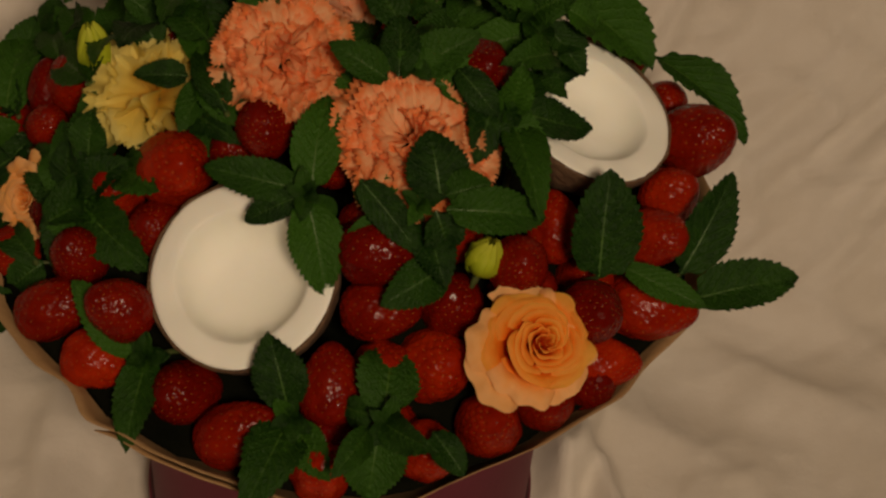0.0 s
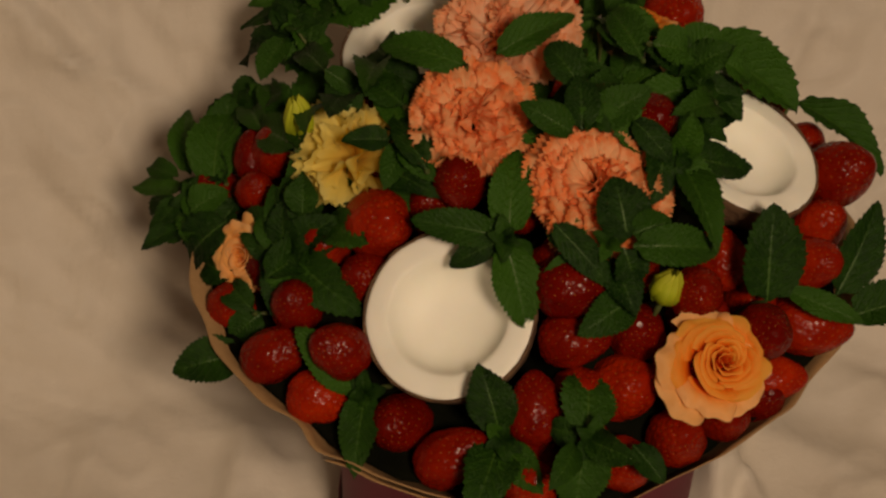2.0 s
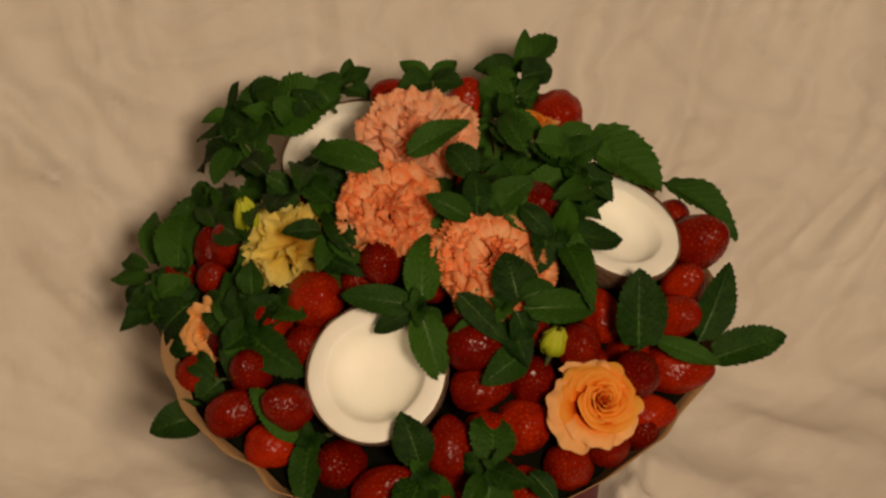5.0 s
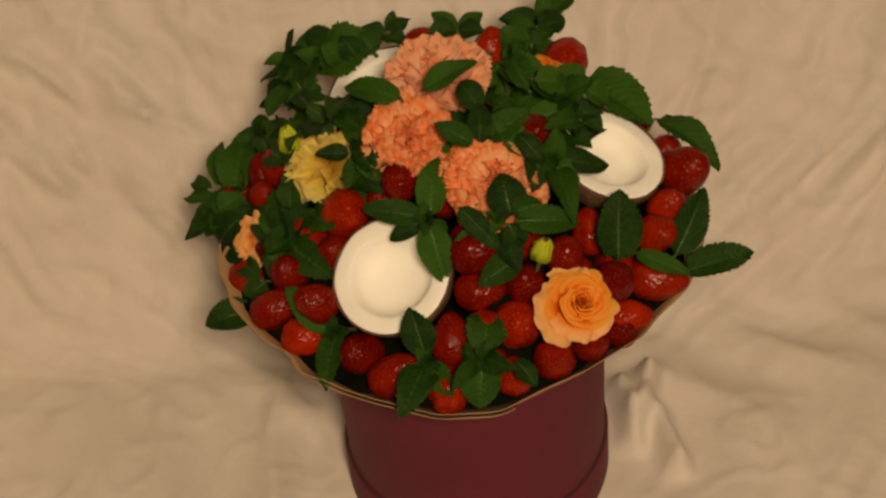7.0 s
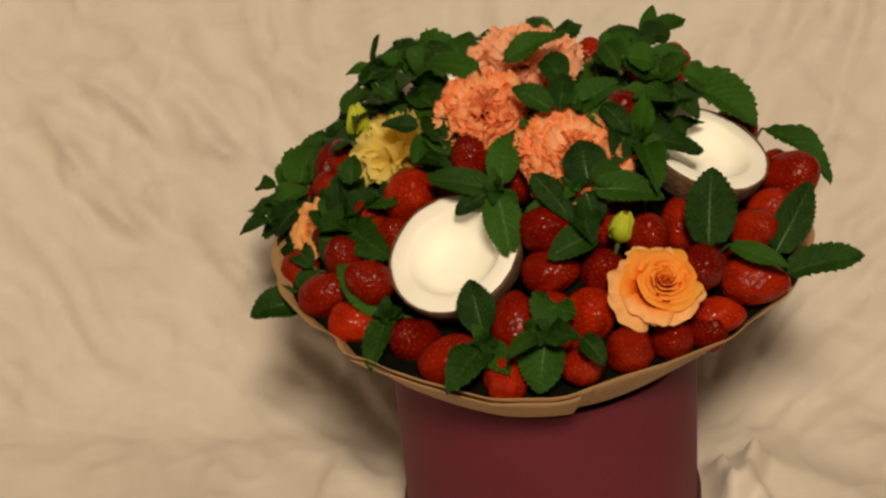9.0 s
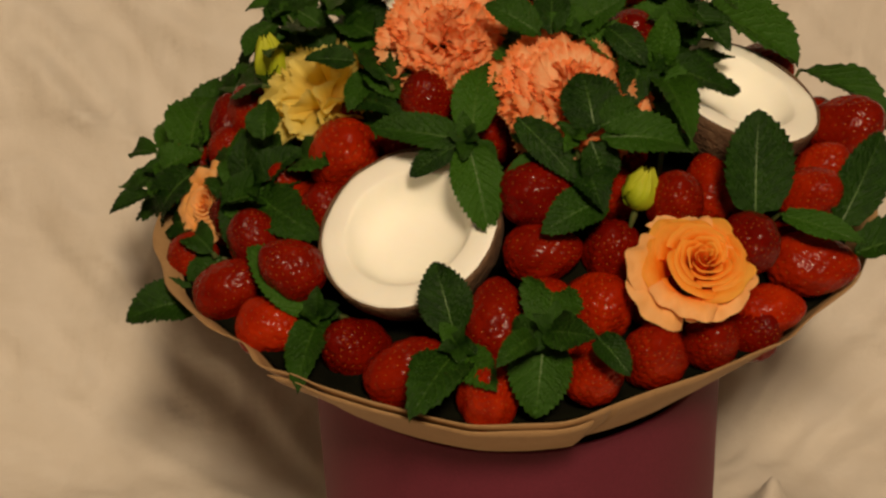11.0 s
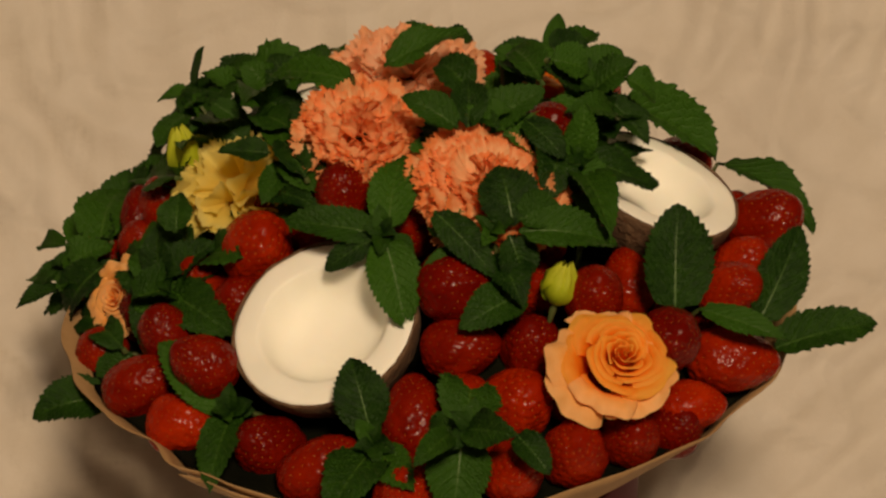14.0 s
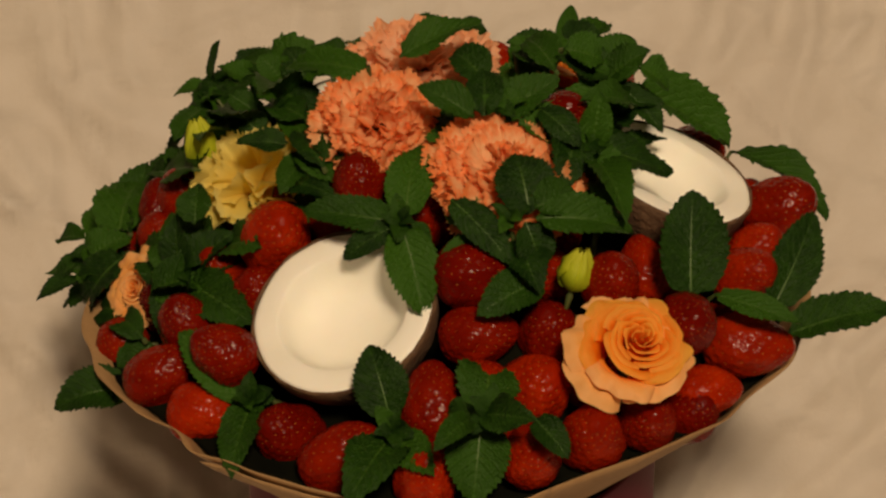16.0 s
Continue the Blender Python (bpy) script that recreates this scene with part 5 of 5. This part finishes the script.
sprig = mint_sprig((-0.0700, 0.0300, 0.3450), (-0.0665, 0.0285, 0.2810))
leaf(sprig, (-0.0770, 0.0279, 0.3515), (-0.1021, 0.0254, 0.3560), 0.0147, (0.20, -0.45, 0.87))
leaf(sprig, (-0.0700, 0.0300, 0.3450), (-0.0560, 0.0040, 0.3450), 0.0165, (-0.34, -0.18, 0.92))
leaf(sprig, (-0.0620, 0.0300, 0.3520), (-0.0500, 0.0100, 0.3500), 0.0129, (-0.28, -0.26, 0.92))
leaf(sprig, (-0.0680, 0.0350, 0.3400), (-0.0820, 0.0080, 0.3380), 0.0165, (0.01, -0.08, 1.00))
leaf(sprig, (-0.0520, 0.0450, 0.3500), (-0.0620, 0.0180, 0.3520), 0.0141, (0.03, 0.06, 1.00))
leaf(sprig, (-0.0560, 0.0252, 0.3358), (-0.0366, 0.0099, 0.3422), 0.0151, (-0.47, -0.24, 0.85))
leaf(sprig, (-0.0691, 0.0303, 0.3333), (-0.0533, 0.0494, 0.3363), 0.0155, (0.04, -0.18, 0.98))
sprig = mint_sprig((0.0690, 0.1460, 0.3346), (0.0538, 0.1139, 0.2610))
leaf(sprig, (0.0796, 0.1977, 0.3124), (0.0856, 0.2147, 0.3374), 0.0141, (-0.09, -0.80, 0.59))
leaf(sprig, (0.0807, 0.1956, 0.3174), (0.1097, 0.2276, 0.3154), 0.0235, (0.20, -0.09, 0.98))
leaf(sprig, (0.0740, 0.1900, 0.3135), (0.0620, 0.2100, 0.3225), 0.0165, (0.12, -0.31, 0.94))
leaf(sprig, (0.0737, 0.1909, 0.3133), (0.0467, 0.1949, 0.3253), 0.0235, (0.33, -0.25, 0.91))
leaf(sprig, (0.0750, 0.1680, 0.3355), (0.0980, 0.1740, 0.3335), 0.0235, (0.18, -0.21, 0.96))
leaf(sprig, (0.0700, 0.1553, 0.3373), (0.0440, 0.1573, 0.3193), 0.0306, (-0.58, -0.29, 0.76))
leaf(sprig, (0.0618, 0.1380, 0.3481), (0.0528, 0.1230, 0.3481), 0.0118, (0.17, -0.10, 0.98))
leaf(sprig, (0.0480, 0.0962, 0.3613), (0.0730, 0.0792, 0.3713), 0.0212, (-0.42, -0.08, 0.91))
leaf(sprig, (0.0717, 0.1656, 0.3234), (0.0540, 0.1872, 0.3306), 0.0198, (0.05, -0.24, 0.97))
leaf(sprig, (0.0616, 0.1597, 0.3294), (0.0456, 0.1385, 0.3267), 0.0177, (0.06, -0.22, 0.97))
leaf(sprig, (0.0716, 0.1501, 0.3317), (0.0838, 0.1313, 0.3353), 0.0133, (-0.16, 0.08, 0.98))
leaf(sprig, (0.0689, 0.1489, 0.3361), (0.0868, 0.1620, 0.3351), 0.0139, (0.22, -0.15, 0.96))
leaf(sprig, (0.0691, 0.1559, 0.3268), (0.0935, 0.1345, 0.3205), 0.0216, (0.05, -0.23, 0.97))
leaf(sprig, (0.0630, 0.1519, 0.3320), (0.0733, 0.1768, 0.3261), 0.0159, (0.24, 0.17, 0.96))
leaf(sprig, (0.0730, 0.1556, 0.3316), (0.0525, 0.1668, 0.3287), 0.0165, (-0.23, -0.09, 0.97))
leaf(sprig, (0.0669, 0.1504, 0.3316), (0.0600, 0.1253, 0.3342), 0.0184, (0.15, 0.06, 0.99))
sprig = mint_sprig((0.0420, 0.0900, 0.3660), (0.0399, 0.0855, 0.2765))
leaf(sprig, (0.0420, 0.0900, 0.3660), (0.0560, 0.0620, 0.3720), 0.0118, (-0.22, 0.10, 0.97))
sprig = mint_sprig((-0.0470, 0.1720, 0.3380), (-0.0430, 0.1780, 0.3340))
leaf(sprig, (-0.0431, 0.2127, 0.3010), (-0.0391, 0.2267, 0.3150), 0.0129, (-0.28, -0.64, 0.72))
leaf(sprig, (-0.0472, 0.1889, 0.3161), (-0.0662, 0.2019, 0.3211), 0.0176, (0.02, -0.34, 0.94))
leaf(sprig, (-0.0450, 0.1978, 0.3142), (-0.0260, 0.2108, 0.3202), 0.0165, (-0.16, -0.22, 0.96))
leaf(sprig, (-0.0462, 0.1849, 0.3261), (-0.0292, 0.1719, 0.3261), 0.0176, (-0.16, -0.20, 0.97))
sprig = mint_sprig((0.0110, 0.1550, 0.3520), (0.0086, 0.1209, 0.2642))
leaf(sprig, (0.0115, 0.1689, 0.3313), (-0.0075, 0.1839, 0.3473), 0.0165, (0.27, -0.52, 0.81))
leaf(sprig, (0.0133, 0.1778, 0.3209), (0.0323, 0.1908, 0.3369), 0.0165, (-0.36, -0.47, 0.81))
leaf(sprig, (0.0110, 0.1610, 0.3455), (-0.0120, 0.1530, 0.3515), 0.0212, (0.29, -0.13, 0.95))
leaf(sprig, (0.0110, 0.1610, 0.3455), (0.0320, 0.1510, 0.3495), 0.0188, (-0.25, -0.14, 0.96))
sprig = mint_sprig((-0.0673, 0.0942, 0.3330), (-0.0667, 0.0948, 0.3309))
leaf(sprig, (-0.0673, 0.0942, 0.3330), (-0.0811, 0.1438, 0.3108), 0.0265, (-0.40, 0.28, 0.87))
sprig = mint_sprig((-0.0569, 0.0838, 0.3228), (-0.0560, 0.0843, 0.3205))
leaf(sprig, (-0.0569, 0.0838, 0.3228), (-0.0716, 0.1186, 0.3133), 0.0241, (-0.38, 0.09, 0.92))
sprig = mint_sprig((-0.0648, 0.0592, 0.3207), (-0.0645, 0.0596, 0.3173))
leaf(sprig, (-0.0648, 0.0592, 0.3207), (-0.0663, 0.0788, 0.3257), 0.0106, (-0.19, -0.26, 0.95))
sprig = mint_sprig((-0.0538, 0.0093, 0.3193), (-0.0520, 0.0106, 0.3161))
leaf(sprig, (-0.0538, 0.0093, 0.3193), (-0.0784, 0.0248, 0.3224), 0.0203, (-0.17, -0.45, 0.88))
sprig = mint_sprig((-0.0596, 0.0239, 0.3265), (-0.0591, 0.0242, 0.3233))
leaf(sprig, (-0.0596, 0.0239, 0.3265), (-0.0652, 0.0563, 0.3318), 0.0174, (-0.21, -0.19, 0.96))
sprig = mint_sprig((-0.0524, 0.0215, 0.3335), (-0.0518, 0.0220, 0.3301))
leaf(sprig, (-0.0524, 0.0215, 0.3335), (-0.0587, 0.0470, 0.3404), 0.0125, (-0.19, -0.30, 0.94))
sprig = mint_sprig((-0.1410, 0.1069, 0.2924), (-0.1398, 0.1080, 0.2906))
leaf(sprig, (-0.1410, 0.1069, 0.2924), (-0.1740, 0.1383, 0.2645), 0.0299, (-0.67, -0.04, 0.74))
sprig = mint_sprig((-0.1323, 0.1294, 0.2602), (-0.1317, 0.1320, 0.2555))
leaf(sprig, (-0.1323, 0.1294, 0.2602), (-0.1473, 0.1236, 0.2990), 0.0241, (0.38, -0.92, 0.01))
sprig = mint_sprig((-0.1074, 0.0402, 0.3013), (-0.1082, 0.0440, 0.2974))
leaf(sprig, (-0.1074, 0.0402, 0.3013), (-0.0911, 0.0119, 0.3201), 0.0174, (-0.69, 0.09, 0.72))
sprig = mint_sprig((-0.1160, 0.0300, 0.3021), (-0.1153, 0.0304, 0.2990))
leaf(sprig, (-0.1160, 0.0300, 0.3021), (-0.1253, 0.0530, 0.3039), 0.0203, (-0.35, -0.21, 0.91))
sprig = mint_sprig((-0.1099, 0.0155, 0.3002), (-0.1109, 0.0193, 0.2964))
leaf(sprig, (-0.1099, 0.0155, 0.3002), (-0.0903, -0.0137, 0.3160), 0.0222, (-0.65, -0.03, 0.76))
sprig = mint_sprig((-0.2012, 0.1053, 0.2165), (-0.2007, 0.1060, 0.2144))
leaf(sprig, (-0.2012, 0.1053, 0.2165), (-0.2124, 0.1309, 0.2022), 0.0203, (-0.64, 0.14, 0.76))
sprig = mint_sprig((-0.1808, 0.0741, 0.2481), (-0.1794, 0.0774, 0.2457))
leaf(sprig, (-0.1808, 0.0741, 0.2481), (-0.2018, 0.0602, 0.2412), 0.0222, (-0.14, -0.26, 0.95))
sprig = mint_sprig((-0.1748, 0.0363, 0.2598), (-0.1742, 0.0367, 0.2573))
leaf(sprig, (-0.1748, 0.0363, 0.2598), (-0.1887, 0.0719, 0.2515), 0.0231, (-0.53, -0.01, 0.85))
sprig = mint_sprig((0.0840, 0.1105, 0.2958), (0.0860, 0.1126, 0.2918))
leaf(sprig, (0.0840, 0.1105, 0.2958), (0.0632, 0.1141, 0.3114), 0.0251, (0.50, -0.40, 0.76))
sprig = mint_sprig((0.0638, 0.0550, 0.3843), (0.0624, 0.0573, 0.3823))
leaf(sprig, (0.0638, 0.0550, 0.3843), (0.0838, 0.0563, 0.3758), 0.0235, (0.38, -0.41, 0.83))
sprig = mint_sprig((0.0854, 0.0619, 0.3704), (0.0844, 0.0638, 0.3664))
leaf(sprig, (0.0854, 0.0619, 0.3704), (0.1011, 0.0663, 0.3835), 0.0228, (-0.38, -0.64, 0.67))
sprig = mint_sprig((0.0776, 0.0566, 0.3120), (0.0772, 0.0571, 0.3092))
leaf(sprig, (0.0776, 0.0566, 0.3120), (0.0892, 0.0814, 0.3108), 0.0203, (0.25, -0.07, 0.97))
sprig = mint_sprig((-0.0916, 0.2051, 0.3169), (-0.0900, 0.2087, 0.3149))
leaf(sprig, (-0.0916, 0.2051, 0.3169), (-0.1093, 0.1927, 0.3081), 0.0217, (-0.29, -0.24, 0.93))
sprig = mint_sprig((-0.1151, 0.1281, 0.3115), (-0.1145, 0.1288, 0.3096))
leaf(sprig, (-0.1151, 0.1281, 0.3115), (-0.1285, 0.1646, 0.2917), 0.0217, (-0.53, 0.25, 0.81))
sprig = mint_sprig((-0.1070, 0.0981, 0.3340), (-0.1064, 0.0988, 0.3321))
leaf(sprig, (-0.1070, 0.0981, 0.3340), (-0.1224, 0.1455, 0.3083), 0.0173, (-0.53, 0.26, 0.80))
sprig = mint_sprig((-0.1249, 0.0914, 0.3051), (-0.1238, 0.0920, 0.3022))
leaf(sprig, (-0.1249, 0.0914, 0.3051), (-0.1450, 0.1223, 0.3059), 0.0200, (-0.34, -0.24, 0.91))
sprig = mint_sprig((-0.1415, 0.0817, 0.3028), (-0.1412, 0.0823, 0.3007))
leaf(sprig, (-0.1415, 0.0817, 0.3028), (-0.1496, 0.1323, 0.2802), 0.0183, (-0.49, 0.29, 0.82))
sprig = mint_sprig((-0.0695, 0.0371, 0.3490), (-0.0690, 0.0376, 0.3465))
leaf(sprig, (-0.0695, 0.0371, 0.3490), (-0.0794, 0.0912, 0.3381), 0.0183, (-0.33, 0.13, 0.94))
sprig = mint_sprig((-0.0595, 0.0082, 0.3483), (-0.0587, 0.0087, 0.3454))
leaf(sprig, (-0.0595, 0.0082, 0.3483), (-0.0724, 0.0493, 0.3493), 0.0166, (-0.29, -0.12, 0.95))
sprig = mint_sprig((-0.0804, 0.0277, 0.3270), (-0.0816, 0.0315, 0.3235))
leaf(sprig, (-0.0804, 0.0277, 0.3270), (-0.0565, -0.0009, 0.3399), 0.0166, (-0.56, -0.10, 0.82))
sprig = mint_sprig((0.0597, 0.0569, 0.3723), (0.0607, 0.0574, 0.3696))
leaf(sprig, (0.0597, 0.0569, 0.3723), (0.0487, 0.0958, 0.3695), 0.0206, (-0.08, 0.05, 1.00))
sprig = mint_sprig((0.0489, 0.1192, 0.3430), (0.0489, 0.1233, 0.3393))
leaf(sprig, (0.0489, 0.1192, 0.3430), (0.0568, 0.0707, 0.3699), 0.0200, (-0.10, 0.47, 0.88))
sprig = mint_sprig((0.0935, 0.0266, 0.3670), (0.0954, 0.0301, 0.3632))
leaf(sprig, (0.0935, 0.0266, 0.3670), (0.0711, 0.0069, 0.3836), 0.0183, (0.66, -0.14, 0.74))
sprig = mint_sprig((0.1016, 0.0473, 0.3769), (0.1006, 0.0499, 0.3753))
leaf(sprig, (0.1016, 0.0473, 0.3769), (0.1175, 0.0443, 0.3650), 0.0221, (0.45, -0.52, 0.73))
sprig = mint_sprig((-0.1246, 0.0454, 0.3307), (-0.1239, 0.0461, 0.3289))
leaf(sprig, (-0.1246, 0.0454, 0.3307), (-0.1438, 0.0894, 0.3018), 0.0233, (-0.67, 0.18, 0.72))
sprig = mint_sprig((-0.1662, 0.0683, 0.2807), (-0.1657, 0.0688, 0.2785))
leaf(sprig, (-0.1662, 0.0683, 0.2807), (-0.1838, 0.1180, 0.2619), 0.0200, (-0.56, 0.11, 0.82))
sprig = mint_sprig((-0.1749, 0.0802, 0.2536), (-0.1733, 0.0818, 0.2499))
leaf(sprig, (-0.1749, 0.0809, 0.2532), (-0.1932, 0.0879, 0.2606), 0.0200, (0.10, -0.59, 0.80))
sprig = mint_sprig((-0.0921, 0.0603, 0.3377), (-0.0910, 0.0614, 0.3337))
leaf(sprig, (-0.0921, 0.0603, 0.3377), (-0.1063, 0.0768, 0.3528), 0.0200, (-0.02, -0.69, 0.73))
sprig = mint_sprig((-0.1141, 0.1261, 0.2995), (-0.1137, 0.1265, 0.2965))
leaf(sprig, (-0.1141, 0.1261, 0.2995), (-0.1219, 0.1682, 0.3026), 0.0183, (-0.29, -0.13, 0.95))
sprig = mint_sprig((-0.1254, 0.0420, 0.3330), (-0.1257, 0.0425, 0.3308))
leaf(sprig, (-0.1254, 0.0420, 0.3330), (-0.1177, 0.0946, 0.3153), 0.0166, (-0.23, 0.34, 0.91))
sprig = mint_sprig((-0.0678, 0.0495, 0.3538), (-0.0667, 0.0502, 0.3514))
leaf(sprig, (-0.0678, 0.0495, 0.3538), (-0.0862, 0.0810, 0.3465), 0.0200, (-0.43, -0.04, 0.90))
sprig = mint_sprig((-0.1648, 0.0106, 0.2653), (-0.1637, 0.0113, 0.2628))
leaf(sprig, (-0.1648, 0.0106, 0.2653), (-0.1821, 0.0317, 0.2576), 0.0200, (-0.57, -0.18, 0.80))
sprig = mint_sprig((-0.1539, -0.0151, 0.2679), (-0.1530, -0.0146, 0.2649))
leaf(sprig, (-0.1539, -0.0151, 0.2679), (-0.1688, 0.0085, 0.2668), 0.0166, (-0.46, -0.25, 0.85))
sprig = mint_sprig((-0.0699, 0.1112, 0.3193), (-0.0693, 0.1150, 0.3153))
leaf(sprig, (-0.0699, 0.1112, 0.3193), (-0.0853, 0.0669, 0.3568), 0.0252, (0.05, 0.63, 0.77))
sprig = mint_sprig((-0.0835, 0.1111, 0.3102), (-0.0795, 0.1171, 0.3062))
leaf(sprig, (-0.0835, 0.1111, 0.3102), (-0.0980, 0.0675, 0.3487), 0.0238, (-0.01, 0.66, 0.75))
sprig = mint_sprig((-0.0958, 0.0775, 0.3321), (-0.0954, 0.0813, 0.3279))
leaf(sprig, (-0.0958, 0.0775, 0.3321), (-0.1088, 0.0344, 0.3718), 0.0208, (-0.09, 0.69, 0.72))
sprig = mint_sprig((-0.0748, 0.0888, 0.3387), (-0.0743, 0.0927, 0.3347))
leaf(sprig, (-0.0748, 0.0888, 0.3387), (-0.0885, 0.0446, 0.3770), 0.0223, (0.00, 0.65, 0.76))
sprig = mint_sprig((-0.1089, 0.0820, 0.3166), (-0.1085, 0.0858, 0.3125))
leaf(sprig, (-0.1089, 0.0820, 0.3166), (-0.1218, 0.0390, 0.3565), 0.0178, (-0.14, 0.70, 0.70))
sprig = mint_sprig((-0.0993, 0.1730, 0.3081), (-0.0980, 0.1757, 0.3038))
leaf(sprig, (-0.0993, 0.1730, 0.3081), (-0.1168, 0.1690, 0.3296), 0.0193, (0.77, -0.26, 0.58))
sprig = mint_sprig((-0.0833, 0.1730, 0.3093), (-0.0822, 0.1753, 0.3048))
leaf(sprig, (-0.0833, 0.1730, 0.3093), (-0.0948, 0.1750, 0.3307), 0.0223, (0.54, -0.76, 0.36))
sprig = mint_sprig((-0.0702, 0.1730, 0.3136), (-0.0692, 0.1747, 0.3092))
leaf(sprig, (-0.0702, 0.1730, 0.3136), (-0.0805, 0.1810, 0.3321), 0.0223, (0.27, -0.82, 0.51))
sprig = mint_sprig((-0.0558, 0.1730, 0.3173), (-0.0547, 0.1742, 0.3133))
leaf(sprig, (-0.0558, 0.1730, 0.3173), (-0.0664, 0.1870, 0.3305), 0.0193, (0.10, -0.64, 0.76))
sprig = mint_sprig((-0.1065, 0.1730, 0.2958), (-0.1051, 0.1741, 0.2925))
leaf(sprig, (-0.1065, 0.1730, 0.2958), (-0.1277, 0.1930, 0.3047), 0.0178, (-0.05, -0.45, 0.89))
sprig = mint_sprig((-0.0890, 0.1730, 0.3182), (-0.0878, 0.1739, 0.3153))
leaf(sprig, (-0.0890, 0.1730, 0.3182), (-0.1088, 0.1990, 0.3213), 0.0178, (-0.20, -0.27, 0.94))
sprig = mint_sprig((-0.1681, 0.1009, 0.2570), (-0.1560, 0.0500, 0.2450), "mint sprig with one tall and one drooping leaf")
leaf(sprig, (-0.1681, 0.1009, 0.2570), (-0.1613, 0.1292, 0.2908), 0.0250, (-0.35, -0.62, 0.70))
leaf(sprig, (-0.1622, 0.0581, 0.2709), (-0.1889, 0.0373, 0.2526), 0.0230, (-0.50, -0.45, 0.74))
sprig = mint_sprig((-0.1339, 0.0022, 0.2905), (-0.1276, 0.0038, 0.2500), "bushy mint sprig with many small toothed leaves")
leaf(sprig, (-0.1312, 0.0146, 0.2978), (-0.1237, 0.0502, 0.3186), 0.0165, (-0.25, -0.60, 0.86))
leaf(sprig, (-0.1346, 0.0066, 0.2929), (-0.1403, 0.0389, 0.3102), 0.0150, (-0.25, -0.60, 0.86))
leaf(sprig, (-0.1314, 0.0061, 0.2930), (-0.1134, 0.0348, 0.3112), 0.0170, (-0.25, -0.60, 0.86))
leaf(sprig, (-0.1300, 0.0031, 0.2916), (-0.1019, 0.0100, 0.2992), 0.0165, (-0.25, -0.60, 0.86))
leaf(sprig, (-0.1301, -0.0003, 0.2895), (-0.1029, -0.0185, 0.2817), 0.0185, (-0.25, -0.60, 0.86))
leaf(sprig, (-0.1323, -0.0008, 0.2891), (-0.1208, -0.0223, 0.2791), 0.0150, (-0.25, -0.60, 0.86))
leaf(sprig, (-0.1349, -0.0007, 0.2884), (-0.1426, -0.0222, 0.2729), 0.0170, (-0.25, -0.60, 0.86))
leaf(sprig, (-0.1364, 0.0040, 0.2902), (-0.1548, 0.0170, 0.2875), 0.0150, (-0.25, -0.60, 0.86))
leaf(sprig, (-0.1357, 0.0050, 0.2917), (-0.1495, 0.0257, 0.3006), 0.0140, (-0.25, -0.60, 0.86))


def under_foliage():
    """Short mint tops that fill the gaps below the flowers."""
    rng = random.Random(77)
    for x, y, z in ((-0.002, 0.056, 0.338), (0.016, 0.026, 0.350), (0.026, 0.028, 0.340), (0.052, 0.066, 0.344), (-0.062, 0.062, 0.330), (-0.036, 0.066, 0.338), (0.030, 0.098, 0.338), (0.060, 0.010, 0.332), (0.084, 0.040, 0.334), (-0.112, 0.088, 0.308), (-0.110, 0.060, 0.308), (0.060, 0.120, 0.328), (0.012, 0.126, 0.336)):
        sprig = mint_sprig((x, y, z), (x * 0.95, y * 0.95, z - 0.05), "short dark mint top tucked between the flowers")
        turn = rng.uniform(0, 6.28)
        for i in range(6):
            a = turn + i * 1.047 + rng.uniform(-0.2, 0.2)
            out = Vector((math.cos(a), math.sin(a), rng.uniform(0.05, 0.45)))
            base = Vector((x, y, z - 0.004 * (i % 2)))
            leaf(sprig, base, base + out.normalized() * rng.uniform(0.024, 0.034), rng.uniform(0.014, 0.019), (-0.4 * math.cos(a), -0.4 * math.sin(a) - 0.2, 0.9))


under_foliage()
